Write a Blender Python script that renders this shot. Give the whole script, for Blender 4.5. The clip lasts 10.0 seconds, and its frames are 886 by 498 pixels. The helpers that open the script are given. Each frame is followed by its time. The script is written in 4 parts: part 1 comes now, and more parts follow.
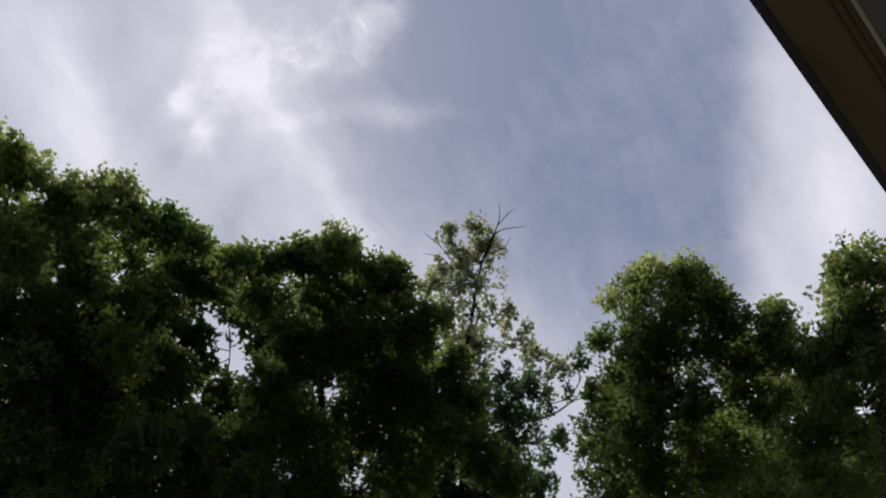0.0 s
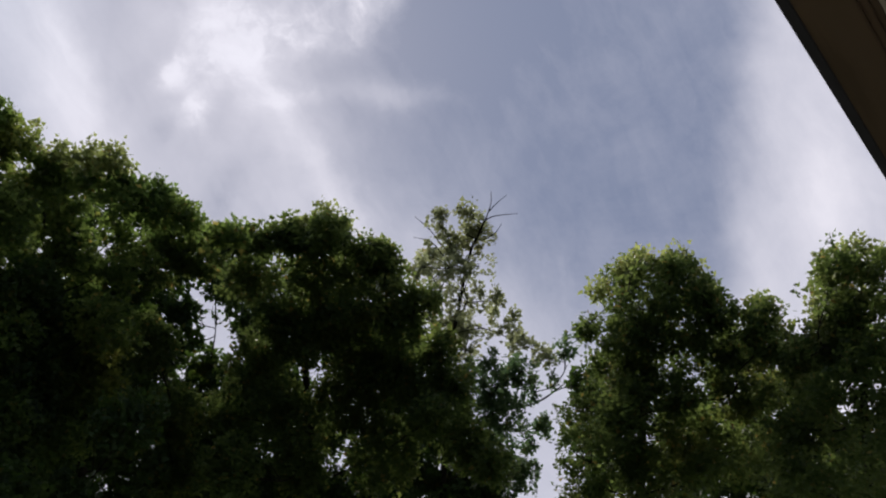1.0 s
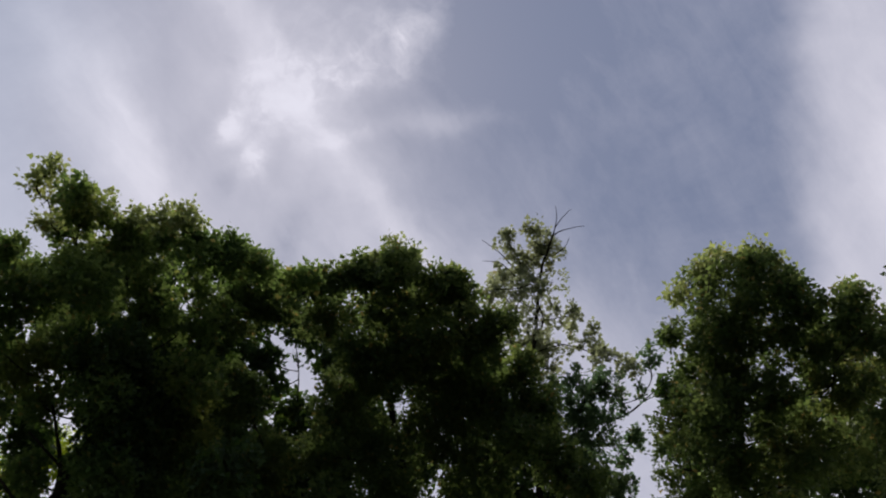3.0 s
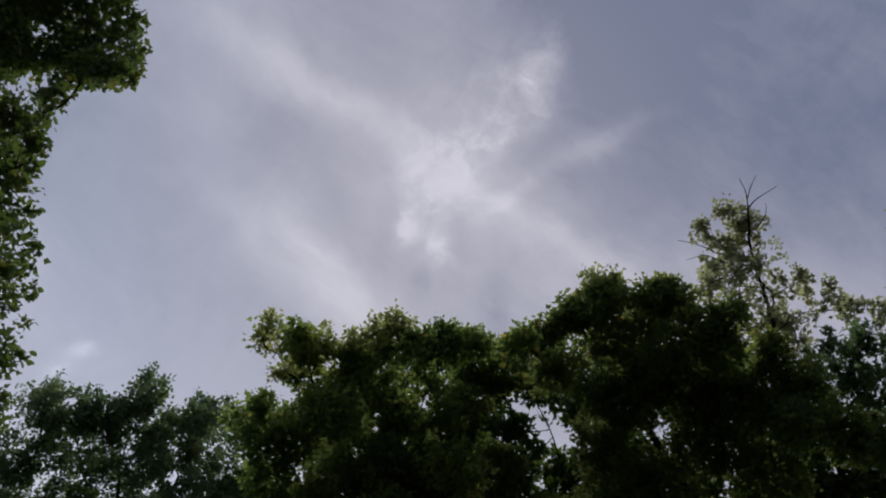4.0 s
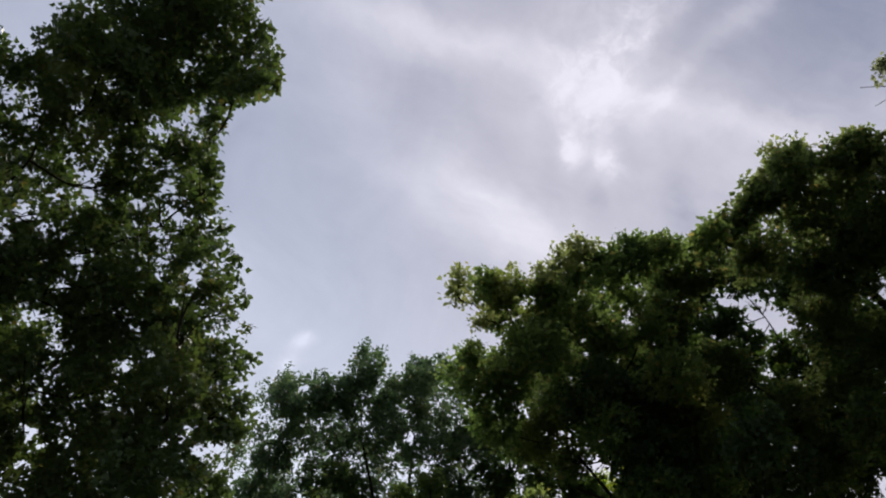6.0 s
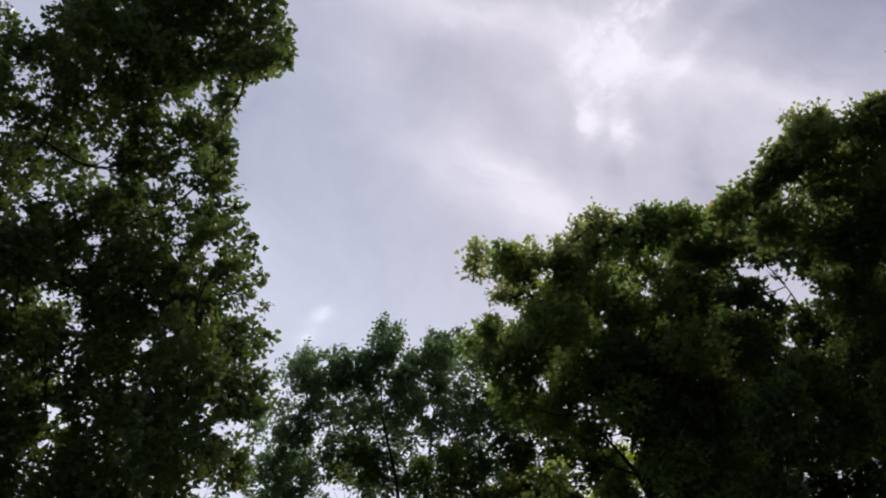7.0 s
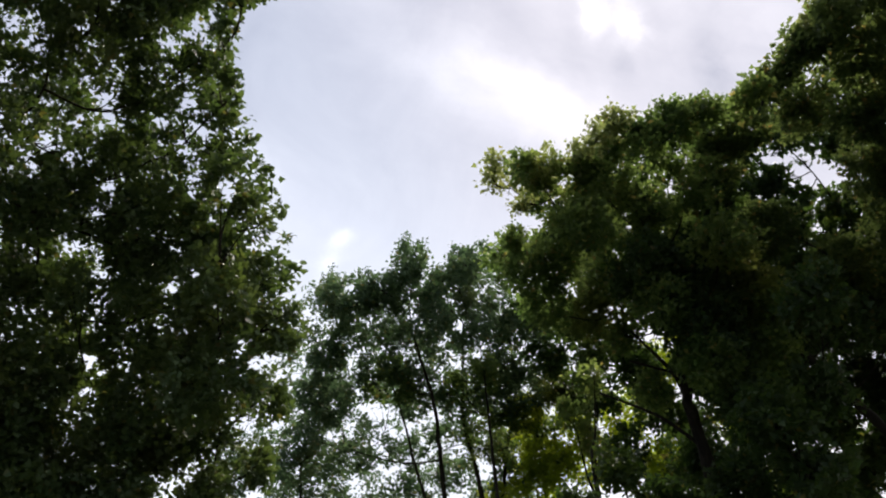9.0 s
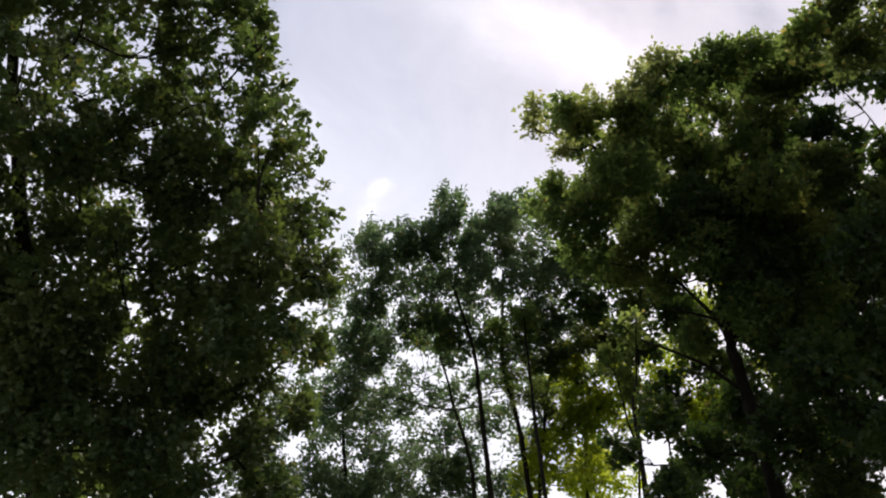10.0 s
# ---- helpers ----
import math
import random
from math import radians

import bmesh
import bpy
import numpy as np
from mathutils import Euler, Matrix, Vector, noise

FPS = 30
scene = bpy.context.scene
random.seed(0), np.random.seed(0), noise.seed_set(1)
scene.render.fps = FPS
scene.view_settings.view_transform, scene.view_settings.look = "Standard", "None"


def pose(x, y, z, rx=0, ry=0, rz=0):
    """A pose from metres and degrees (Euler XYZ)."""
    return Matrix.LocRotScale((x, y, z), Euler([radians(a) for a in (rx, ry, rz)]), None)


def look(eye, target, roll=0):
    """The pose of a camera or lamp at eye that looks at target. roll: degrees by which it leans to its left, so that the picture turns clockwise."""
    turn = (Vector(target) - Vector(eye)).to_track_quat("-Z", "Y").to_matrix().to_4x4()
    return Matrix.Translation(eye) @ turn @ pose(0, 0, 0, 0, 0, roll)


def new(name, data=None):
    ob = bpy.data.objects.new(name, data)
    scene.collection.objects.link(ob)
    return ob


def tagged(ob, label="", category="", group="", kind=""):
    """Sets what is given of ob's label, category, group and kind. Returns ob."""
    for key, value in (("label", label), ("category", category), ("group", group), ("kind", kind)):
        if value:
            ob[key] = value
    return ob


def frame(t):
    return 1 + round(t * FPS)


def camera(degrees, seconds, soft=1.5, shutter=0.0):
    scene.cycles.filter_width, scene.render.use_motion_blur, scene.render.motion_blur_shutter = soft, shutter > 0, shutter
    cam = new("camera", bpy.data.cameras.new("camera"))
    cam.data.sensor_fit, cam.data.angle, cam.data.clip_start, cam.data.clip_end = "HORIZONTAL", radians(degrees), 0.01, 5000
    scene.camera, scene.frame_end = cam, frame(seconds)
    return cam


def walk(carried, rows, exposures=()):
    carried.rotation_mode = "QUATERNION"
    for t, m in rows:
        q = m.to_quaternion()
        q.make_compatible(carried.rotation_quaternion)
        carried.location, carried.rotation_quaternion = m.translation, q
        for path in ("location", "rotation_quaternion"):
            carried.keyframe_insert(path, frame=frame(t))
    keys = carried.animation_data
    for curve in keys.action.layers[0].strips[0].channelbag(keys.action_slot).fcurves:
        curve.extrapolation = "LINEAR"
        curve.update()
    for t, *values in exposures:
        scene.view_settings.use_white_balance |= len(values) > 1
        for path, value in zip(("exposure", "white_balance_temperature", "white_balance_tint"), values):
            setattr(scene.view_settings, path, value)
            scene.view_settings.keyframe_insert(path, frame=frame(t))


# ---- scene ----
# ---- camera ----
cam = camera(56.65, 10.0, soft=2.1)
PATH = [
    (0.0, pose(0.034, -0.005, 1.550, 133.46, -4.86, -3.85)),
    (0.5, pose(0.042, 0.016, 1.583, 133.20, -5.48, -4.51)),
    (1.0, pose(0.020, 0.031, 1.616, 132.51, -5.83, -5.77)),
    (1.2, pose(0.006, 0.036, 1.630, 132.45, -5.75, -5.95)),
    (1.5, pose(-0.032, 0.037, 1.670, 131.75, -4.70, -7.45)),
    (2.0, pose(-0.098, 0.019, 1.693, 131.77, -5.36, -8.16)),
    (2.2, pose(-0.108, 0.008, 1.669, 131.24, -5.78, -7.14)),
    (3.3, pose(-0.063, 0.039, 1.621, 135.20, -2.78, 8.57)),
    (3.5, pose(-0.050, 0.010, 1.603, 136.26, -1.57, 14.28)),
    (4.0, pose(0.037, -0.020, 1.542, 136.32, 1.08, 26.40)),
    (4.5, pose(0.156, -0.022, 1.509, 131.80, 2.81, 32.48)),
    (5.0, pose(0.173, -0.052, 1.443, 131.27, 3.26, 35.04)),
    (5.5, pose(0.147, -0.034, 1.486, 132.12, 2.31, 40.33)),
    (5.7, pose(0.162, -0.049, 1.466, 132.80, 2.96, 44.08)),
    (6.8, pose(0.122, -0.021, 1.546, 131.42, 2.29, 46.25)),
    (7.0, pose(0.117, -0.010, 1.559, 130.65, 2.61, 46.65)),
    (7.5, pose(0.085, -0.002, 1.580, 128.38, 3.85, 48.57)),
    (8.0, pose(0.058, -0.004, 1.586, 127.25, 3.77, 51.54)),
    (8.5, pose(0.023, 0.011, 1.648, 124.95, 5.05, 52.28)),
    (9.0, pose(-0.046, 0.041, 1.731, 124.97, 5.79, 50.59)),
    (9.5, pose(-0.100, 0.089, 1.779, 125.91, 5.92, 49.42)),
    (10.0, pose(-0.171, 0.121, 1.785, 121.63, 4.66, 53.05)),
]
EXPOSURES = [(0.0, 0.04, 6400, 11), (2.2, 0.04, 6420, 11), (3.5, -0.30, 6290, 13), (4.0, -0.42, 6310, 13), (4.5, -0.17, 6330, 12), (5.0, -0.04, 6370, 12), (5.7, 0.02, 6380, 12),
             (7.0, 0.12, 6480, 15), (7.5, 0.22, 6420, 11), (8.0, 0.38, 6520, 9), (8.5, 0.50, 6570, 9), (9.0, 0.56, 6640, 10), (9.5, 0.49, 6740, 11), (10.0, 0.58, 6860, 14)]
walk(cam, PATH, EXPOSURES)


# ---- world: clear sky behind thin streaky cloud, the sun veiled by it ----
SUN_DIR = Vector((-0.266, 0.562, 0.783)).normalized()
SKY_RIGHT, SKY_UP, SKY_AHEAD = (0.969, 0.247, 0.027), (0.160, -0.705, 0.691), (-0.190, 0.665, 0.722)


class Nodes:
    """Short calls for building a node tree."""

    def __init__(self, tree):
        self.tree = tree
        tree.nodes.clear()

    def add(self, kind):
        return self.tree.nodes.new(kind)

    def link(self, a, b):
        self.tree.links.new(a, b)

    def fill(self, socket, value):
        if isinstance(value, bpy.types.NodeSocket):
            self.link(value, socket)
        else:
            socket.default_value = value

    def math(self, op, a, b=0.0, c=0.0, clamp=False):
        node = self.add("ShaderNodeMath")
        node.operation, node.use_clamp = op, clamp
        for socket, value in zip(node.inputs, (a, b, c)):
            self.fill(socket, value)
        return node.outputs[0]

    def vec(self, op, a, b=(0, 0, 0), out=0):
        node = self.add("ShaderNodeVectorMath")
        node.operation = op
        self.fill(node.inputs[0], a)
        self.fill(node.inputs[1], b)
        return node.outputs[out]

    def noise(self, vector, scale, detail=4.0, rough=0.55, warp=0.0):
        node = self.add("ShaderNodeTexNoise")
        self.fill(node.inputs["Vector"], vector)
        for key, value in (("Scale", scale), ("Detail", detail), ("Roughness", rough), ("Distortion", warp)):
            node.inputs[key].default_value = value
        return node.outputs["Fac"]

    def ramp(self, value, lo, hi, a=0.0, b=1.0):
        node = self.add("ShaderNodeMapRange")
        node.interpolation_type = "SMOOTHSTEP"
        for socket, v in zip(node.inputs, (value, lo, hi, a, b)):
            self.fill(socket, v)
        return node.outputs[0]

    def mix(self, fac, a, b, blend="MIX"):
        node = self.add("ShaderNodeMix")
        node.data_type, node.blend_type = "RGBA", blend
        for socket, value in ((node.inputs[0], fac), (node.inputs[6], a), (node.inputs[7], b)):
            self.fill(socket, value)
        return node.outputs[2]

    def combine(self, x, y, z=0.0):
        node = self.add("ShaderNodeCombineXYZ")
        for socket, value in zip(node.inputs, (x, y, z)):
            self.fill(socket, value)
        return node.outputs[0]


world = bpy.data.worlds.new("sky")
scene.world = world
world.use_nodes = True
n = Nodes(world.node_tree)
way = n.add("ShaderNodeTexCoord").outputs["Generated"]
ahead = n.vec("DOT_PRODUCT", way, SKY_AHEAD, 1)
front = n.ramp(ahead, 0.05, 0.35)
depth = n.math("MAXIMUM", ahead, 0.05)
u = n.math("DIVIDE", n.vec("DOT_PRODUCT", way, SKY_RIGHT, 1), depth)
v = n.math("DIVIDE", n.vec("DOT_PRODUCT", way, SKY_UP, 1), depth)
# drifting wisps push the cloud shapes about
plane = n.combine(u, v)
bank = n.math("MULTIPLY_ADD", v, 0.29, u)
u = n.math("ADD", u, n.math("MULTIPLY", n.math("SUBTRACT", n.noise(plane, 7.0, 5.0, 0.6), 0.5), 0.075))
v = n.math("ADD", v, n.math("MULTIPLY", n.math("SUBTRACT", n.noise(n.combine(v, u, 3.1), 7.0, 5.0, 0.6), 0.5), 0.075))
# streaks run down to the right
s45 = n.combine(n.math("MULTIPLY", n.math("SUBTRACT", u, v), 0.8), n.math("MULTIPLY", n.math("ADD", u, v), 3.4))
streak = n.noise(s45, 3.0, 6.0, 0.58, 0.4)
puffs = n.noise(way, 5.0, 7.0, 0.62, 0.6)
cover = n.math("ADD", n.math("MULTIPLY", n.math("SUBTRACT", streak, 0.5), n.ramp(u, -0.50, -0.20, 0.10, 0.33)), n.math("MULTIPLY", n.math("SUBTRACT", puffs, 0.5), 0.62))
# thinner veil towards the upper right, thick again past its edge
cover = n.math("ADD", cover, n.ramp(u, -0.28, 0.20, 0.47, 0.07))
bank = n.math("MULTIPLY_ADD", n.math("SUBTRACT", n.noise(plane, 11.0, 4.0), 0.5), 0.06, bank)
cover = n.math("ADD", cover, n.ramp(bank, 0.552, 0.660, 0.0, 0.66))
STREAKS = (  # middle u, v, heading in degrees, half length, half width, thickness
    (-0.212, 0.225, -41, 0.150, 0.023, 0.46), (0.025, -0.004, -38, 0.115, 0.015, 0.50), (-0.257, 0.012, -62, 0.105, 0.026, 0.52),
    (0.085, 0.101, 22, 0.062, 0.013, 0.34), (-0.225, 0.085, -55, 0.080, 0.030, -0.07), (0.150, -0.060, 0, 0.120, 0.050, 0.24),
    (0.130, 0.240, -50, 0.160, 0.070, -0.16), (-0.060, 0.060, -40, 0.120, 0.050, 0.16), (-0.020, -0.030, -8, 0.340, 0.075, 0.14),
    (-0.330, 0.060, -55, 0.090, 0.030, 0.28), (0.250, -0.135, -12, 0.200, 0.050, 0.30), (0.690, 0.165, -60, 0.110, 0.040, 0.30),
)
PUFFS = (
    (-0.100, 0.098, 75, 0.100, 0.058, 0.30), (-0.112, 0.112, 60, 0.042, 0.026, 0.14), (-0.148, 0.046, 70, 0.021, 0.012, 0.40),
    (-0.118, 0.006, 60, 0.018, 0.011, 0.42), (-0.138, 0.008, 20, 0.016, 0.007, 0.24), (-0.040, 0.125, 35, 0.060, 0.026, 0.30),
    (0.004, 0.178, 48, 0.070, 0.036, 0.37), (0.046, 0.192, 70, 0.040, 0.014, 0.28), (-0.020, 0.060, 30, 0.050, 0.010, 0.20),
    (-0.178, 0.036, 62, 0.050, 0.020, -0.15), (-0.150, -0.010, 80, 0.030, 0.014, -0.24), (-0.085, 0.030, 75, 0.022, 0.012, -0.18),
    (-0.060, -0.061, 80, 0.034, 0.017, -0.22), (0.030, 0.085, -30, 0.040, 0.022, -0.10),
)
HEAPS = ((-0.635, 0.110, 90, 0.030, 0.016, 0.22), (-0.600, -0.030, 0, 0.016, 0.008, 0.28), (-0.645, -0.060, 30, 0.026, 0.012, 0.30))
wisps = n.ramp(n.noise(n.combine(u, v, 1.7), 13.0, 8.0, 0.60, 0.3), 0.30, 0.72, 0.45, 1.60)
wisps = n.math("MULTIPLY", wisps, n.ramp(n.noise(n.combine(u, v, 7.9), 34.0, 5.0, 0.55, 0.2), 0.30, 0.70, 0.66, 1.34))
calm = n.ramp(n.noise(s45, 5.0, 5.0, 0.5, 0.3), 0.25, 0.75, 0.75, 1.25)
fine = n.noise(n.combine(u, v, 4.2), 24.0, 7.0, 0.66, 0.6)
fibres = n.noise(s45, 11.0, 7.0, 0.62, 0.3)
cover = n.math("ADD", cover, n.math("MULTIPLY", n.math("SUBTRACT", n.math("ADD", fine, fibres), 1.0), n.ramp(u, -0.50, -0.20, 0.03, 0.10)))
for group, grain in ((STREAKS, calm), (PUFFS + HEAPS, wisps)):
    shapes = 0.0
    for cu, cv, heading, length, width, thick in group:
        du, dv = n.math("SUBTRACT", u, cu), n.math("SUBTRACT", v, cv)
        c, s = math.cos(radians(heading)), math.sin(radians(heading))
        along = n.math("DIVIDE", n.math("ADD", n.math("MULTIPLY", du, c), n.math("MULTIPLY", dv, s)), length)
        across = n.math("DIVIDE", n.math("SUBTRACT", n.math("MULTIPLY", dv, c), n.math("MULTIPLY", du, s)), width)
        far = n.math("ADD", n.math("MULTIPLY", along, along), n.math("MULTIPLY", across, across))
        bump = n.math("MULTIPLY", n.math("POWER", 2.718, n.math("MULTIPLY", far, -0.7)), thick)
        shapes = n.math("ADD", shapes, n.math("MULTIPLY", bump, front))
    cover = n.math("ADD", cover, n.math("MULTIPLY", shapes, grain))
# away from the sun the unseen sky is thinned to darken the trees' near sides
cover = n.math("SUBTRACT", cover, n.ramp(ahead, 0.45, -0.2, 0.0, 0.62))
# towards the horizon the veil closes
low = n.add("ShaderNodeSeparateXYZ")
n.link(way, low.inputs[0])
# veil and blue fade out behind the viewer, again to darken the near sides
facing = n.ramp(ahead, -0.25, 0.45)
cover = n.math("ADD", cover, n.math("MULTIPLY", n.ramp(low.outputs[2], 0.74, 0.40, 0.0, 0.64), facing))
clear = n.add("ShaderNodeTexSky")
clear.sky_type, clear.sun_disc = "NISHITA", False
clear.sun_elevation, clear.sun_rotation = math.asin(SUN_DIR.z), math.atan2(SUN_DIR.x, SUN_DIR.y)
clear.altitude, clear.air_density, clear.dust_density, clear.ozone_density = 100.0, 1.0, 2.0, 1.0
blue = n.mix(n.math("MULTIPLY", facing, 0.85), n.vec("MULTIPLY", clear.outputs[0], (0.06, 0.06, 0.06)), (0.208, 0.246, 0.362, 1))
# the veil is bluer away from the sun
white = n.mix(n.ramp(u, -0.58, -0.18), (0.650, 0.692, 0.806, 1), (0.700, 0.688, 0.765, 1))
thickness = n.math("MINIMUM", n.math("MAXIMUM", cover, 0.0), 1.16)
whiter = n.vec("MULTIPLY", n.vec("SUBTRACT", white, blue), n.combine(thickness, thickness, thickness))
sky = n.vec("ADD", blue, whiter)
# the veil glows round the hidden sun
near = n.vec("DOT_PRODUCT", way, tuple(SUN_DIR), 1)
glow = n.math("MULTIPLY", n.ramp(near, 0.972, 1.0), n.ramp(cover, 0.80, 1.6, 0.0, 0.10))
sky = n.mix(1.0, sky, n.combine(glow, glow, glow), "ADD")
back = n.add("ShaderNodeBackground")
n.link(sky, back.inputs[0])
back.inputs[1].default_value = 1.0
n.link(back.outputs[0], n.add("ShaderNodeOutputWorld").inputs[0])

sun = new("sun", bpy.data.lights.new("sun", "SUN"))
sun.data.energy, sun.data.angle, sun.data.color = 5.0, radians(18), (1.0, 0.94, 0.84)
sun.matrix_world = look((0, 0, 40), Vector((0, 0, 40)) - SUN_DIR)


# ---- materials ----
def material(name):
    m = bpy.data.materials.new(name)
    m.use_nodes = True
    return m, Nodes(m.node_tree)


def finish(n, shader):
    n.link(shader, n.add("ShaderNodeOutputMaterial").inputs[0])


def leafy(name, dark, light, see_through=0.35, through_tint=(1.8, 1.75, 0.50)):
    m, n = material(name)
    geo, place = n.add("ShaderNodeNewGeometry"), n.add("ShaderNodeTexCoord").outputs["Object"]
    # two noise scales paint lit and dark clusters into the leaf colour
    patch = n.ramp(n.noise(place, 0.55, 3.0), 0.35, 0.68)
    spray = n.ramp(n.noise(place, 2.6, 2.0), 0.34, 0.66)
    each = n.math("MULTIPLY_ADD", geo.outputs["Random Per Island"], 0.30, n.math("MULTIPLY_ADD", patch, 0.35, n.math("MULTIPLY", spray, 0.35)))
    tone = n.mix(each, (*dark, 1), (*light, 1))
    gold = n.ramp(n.noise(place, 0.42, 4.0, 0.6), 0.56, 0.72, 0.0, 0.18)
    tone = n.mix(gold, tone, (0.175, 0.150, 0.035, 1))
    dry = n.ramp(geo.outputs["Random Per Island"], 0.965, 0.985)
    tone = n.mix(n.math("MULTIPLY", dry, 0.55), tone, (0.13, 0.10, 0.04, 1))
    body = n.add("ShaderNodeBsdfPrincipled")
    n.link(tone, body.inputs["Base Color"])
    body.inputs["Roughness"].default_value = 0.5
    body.inputs["Specular IOR Level"].default_value = 0.22
    thin = n.add("ShaderNodeBsdfTranslucent")
    n.link(n.mix(1.0, tone, (*through_tint, 1), "MULTIPLY"), thin.inputs[0])
    both = n.add("ShaderNodeMixShader")
    both.inputs[0].default_value = see_through
    n.link(body.outputs[0], both.inputs[1])
    n.link(thin.outputs[0], both.inputs[2])
    finish(n, both.outputs[0])
    return m


def grained(name, dark, light, scale, stretch=(1, 1, 1), rough=0.8, relief=0.3, fine=9.0, sheen=0.5):
    m, n = material(name)
    place = n.vec("MULTIPLY", n.add("ShaderNodeTexCoord").outputs["Object"], stretch)
    coarse, small = n.noise(place, scale, 5.0, 0.6, 0.4), n.noise(place, scale * fine, 4.0, 0.6)
    tone = n.mix(n.ramp(coarse, 0.3, 0.7), (*dark, 1), (*light, 1))
    tone = n.mix(n.math("MULTIPLY", n.ramp(small, 0.45, 0.7), 0.4), tone, tuple(0.55 * c for c in dark) + (1,))
    body = n.add("ShaderNodeBsdfPrincipled")
    n.link(tone, body.inputs["Base Color"])
    body.inputs["Specular IOR Level"].default_value = sheen
    n.link(n.ramp(small, 0.2, 0.8, rough - 0.12, min(1.0, rough + 0.1)), body.inputs["Roughness"])
    bump = n.add("ShaderNodeBump")
    bump.inputs["Strength"].default_value = relief
    bump.inputs["Distance"].default_value = 0.01
    n.link(n.math("ADD", coarse, n.math("MULTIPLY", small, 0.5)), bump.inputs["Height"])
    n.link(bump.outputs[0], body.inputs["Normal"])
    finish(n, body.outputs[0])
    return m


LEAF = leafy("leaf_green", (0.027, 0.056, 0.019), (0.074, 0.110, 0.040), 0.60, (3.35, 2.90, 1.90))
LEAF_DARK = leafy("leaf_deep_green", (0.021, 0.043, 0.015), (0.054, 0.083, 0.032), 0.58, (3.90, 3.15, 2.15))
# passes little light: the near tree's silhouetted shade is put into the material
LEAF_NEAR = leafy("leaf_silhouette_green", (0.033, 0.062, 0.027), (0.082, 0.120, 0.052), 0.27, (2.50, 2.35, 1.10))
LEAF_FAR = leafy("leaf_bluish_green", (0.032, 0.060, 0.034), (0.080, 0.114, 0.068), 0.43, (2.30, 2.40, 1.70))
# shade painted into the leaf colour of understorey and second-row trees
LEAF_SHADE = leafy("leaf_shade_green", (0.020, 0.040, 0.016), (0.048, 0.074, 0.029), 0.42, (2.0, 2.1, 0.9))
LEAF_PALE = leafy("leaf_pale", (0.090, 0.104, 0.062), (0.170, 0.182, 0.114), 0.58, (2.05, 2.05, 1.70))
# yellow-green leaf, its colour brightened to stand in for sunlight
LEAF_SUN_YELLOW = leafy("leaf_sun_yellow_green", (0.120, 0.165, 0.026), (0.210, 0.255, 0.046), 0.70, (2.1, 2.05, 0.70))
# paler tone that paints sunlight onto crown tops and tips
LEAF_SUNLIT = leafy("leaf_sunlit_tone", (0.078, 0.106, 0.046), (0.145, 0.176, 0.084), 0.60, (2.55, 2.30, 1.55))
BARK = grained("bark", (0.012, 0.010, 0.008), (0.034, 0.028, 0.022), 6.0, (1, 1, 0.22), 0.9, 0.9, sheen=0.1)
WOOD = grained("brown_painted_wood", (0.084, 0.056, 0.030), (0.140, 0.092, 0.048), 3.0, (0.15, 1, 1), 0.6, 0.15)
TRIM = grained("cream_trim", (0.42, 0.38, 0.30), (0.60, 0.55, 0.45), 4.0, (0.3, 1, 1), 0.5, 0.08)
PANEL = grained("grey_ceiling_panel", (0.11, 0.115, 0.12), (0.17, 0.175, 0.18), 2.0, (1, 1, 1), 0.7, 0.1)
# grey tuned for how much light the added floor throws up
BOUNCE_FLOOR = grained("bounce_floor_grey", (0.07, 0.066, 0.06), (0.13, 0.12, 0.11), 2.2, (1, 1, 1), 0.9, 0.3)
METAL = grained("dark_drip_edge", (0.010, 0.012, 0.019), (0.022, 0.025, 0.036), 8.0, (0.2, 1, 1), 0.45, 0.1)
SHINGLE = grained("asphalt_shingle", (0.035, 0.033, 0.032), (0.080, 0.074, 0.070), 14.0, (1, 1, 1), 0.95, 0.6)
# unseen wall, kept dark to cut the light it throws on the trees
BLOCK_WALL = grained("light_block_brown", (0.15, 0.12, 0.09), (0.21, 0.17, 0.13), 2.0, (0.3, 1, 1), 0.7, 0.1)
GRASS = grained("grass_and_leaf_litter", (0.030, 0.045, 0.015), (0.075, 0.085, 0.030), 0.9, (1, 1, 1), 0.95, 0.8)


# ---- builders ----
def mesh_object(name, verts, faces, mat, parent=None, label="", smooth=False):
    me = bpy.data.meshes.new(name)
    me.from_pydata([tuple(p) for p in verts], [], faces)
    me.materials.append(mat)
    if smooth:
        me.polygons.foreach_set("use_smooth", [True] * len(me.polygons))
    ob = new(name, me)
    if parent is not None:
        ob.parent = parent
    if label:
        tagged(ob, label)
    return ob


def part(name, bm, mat, parent=None, label=""):
    me = bpy.data.meshes.new(name)
    bm.to_mesh(me)
    bm.free()
    me.materials.append(mat)
    ob = new(name, me)
    ob.parent = parent
    if label:
        tagged(ob, label)
    return ob


def box(x0, x1, y0, y1, z0, z1, bevel=0.0):
    bm = bmesh.new()
    bmesh.ops.create_cube(bm, size=1, matrix=Matrix.LocRotScale(((x0 + x1) / 2, (y0 + y1) / 2, (z0 + z1) / 2), None, (x1 - x0, y1 - y0, z1 - z0)))
    if bevel:
        bmesh.ops.bevel(bm, geom=bm.edges[:], offset=bevel, segments=2, affect="EDGES")
    return bm


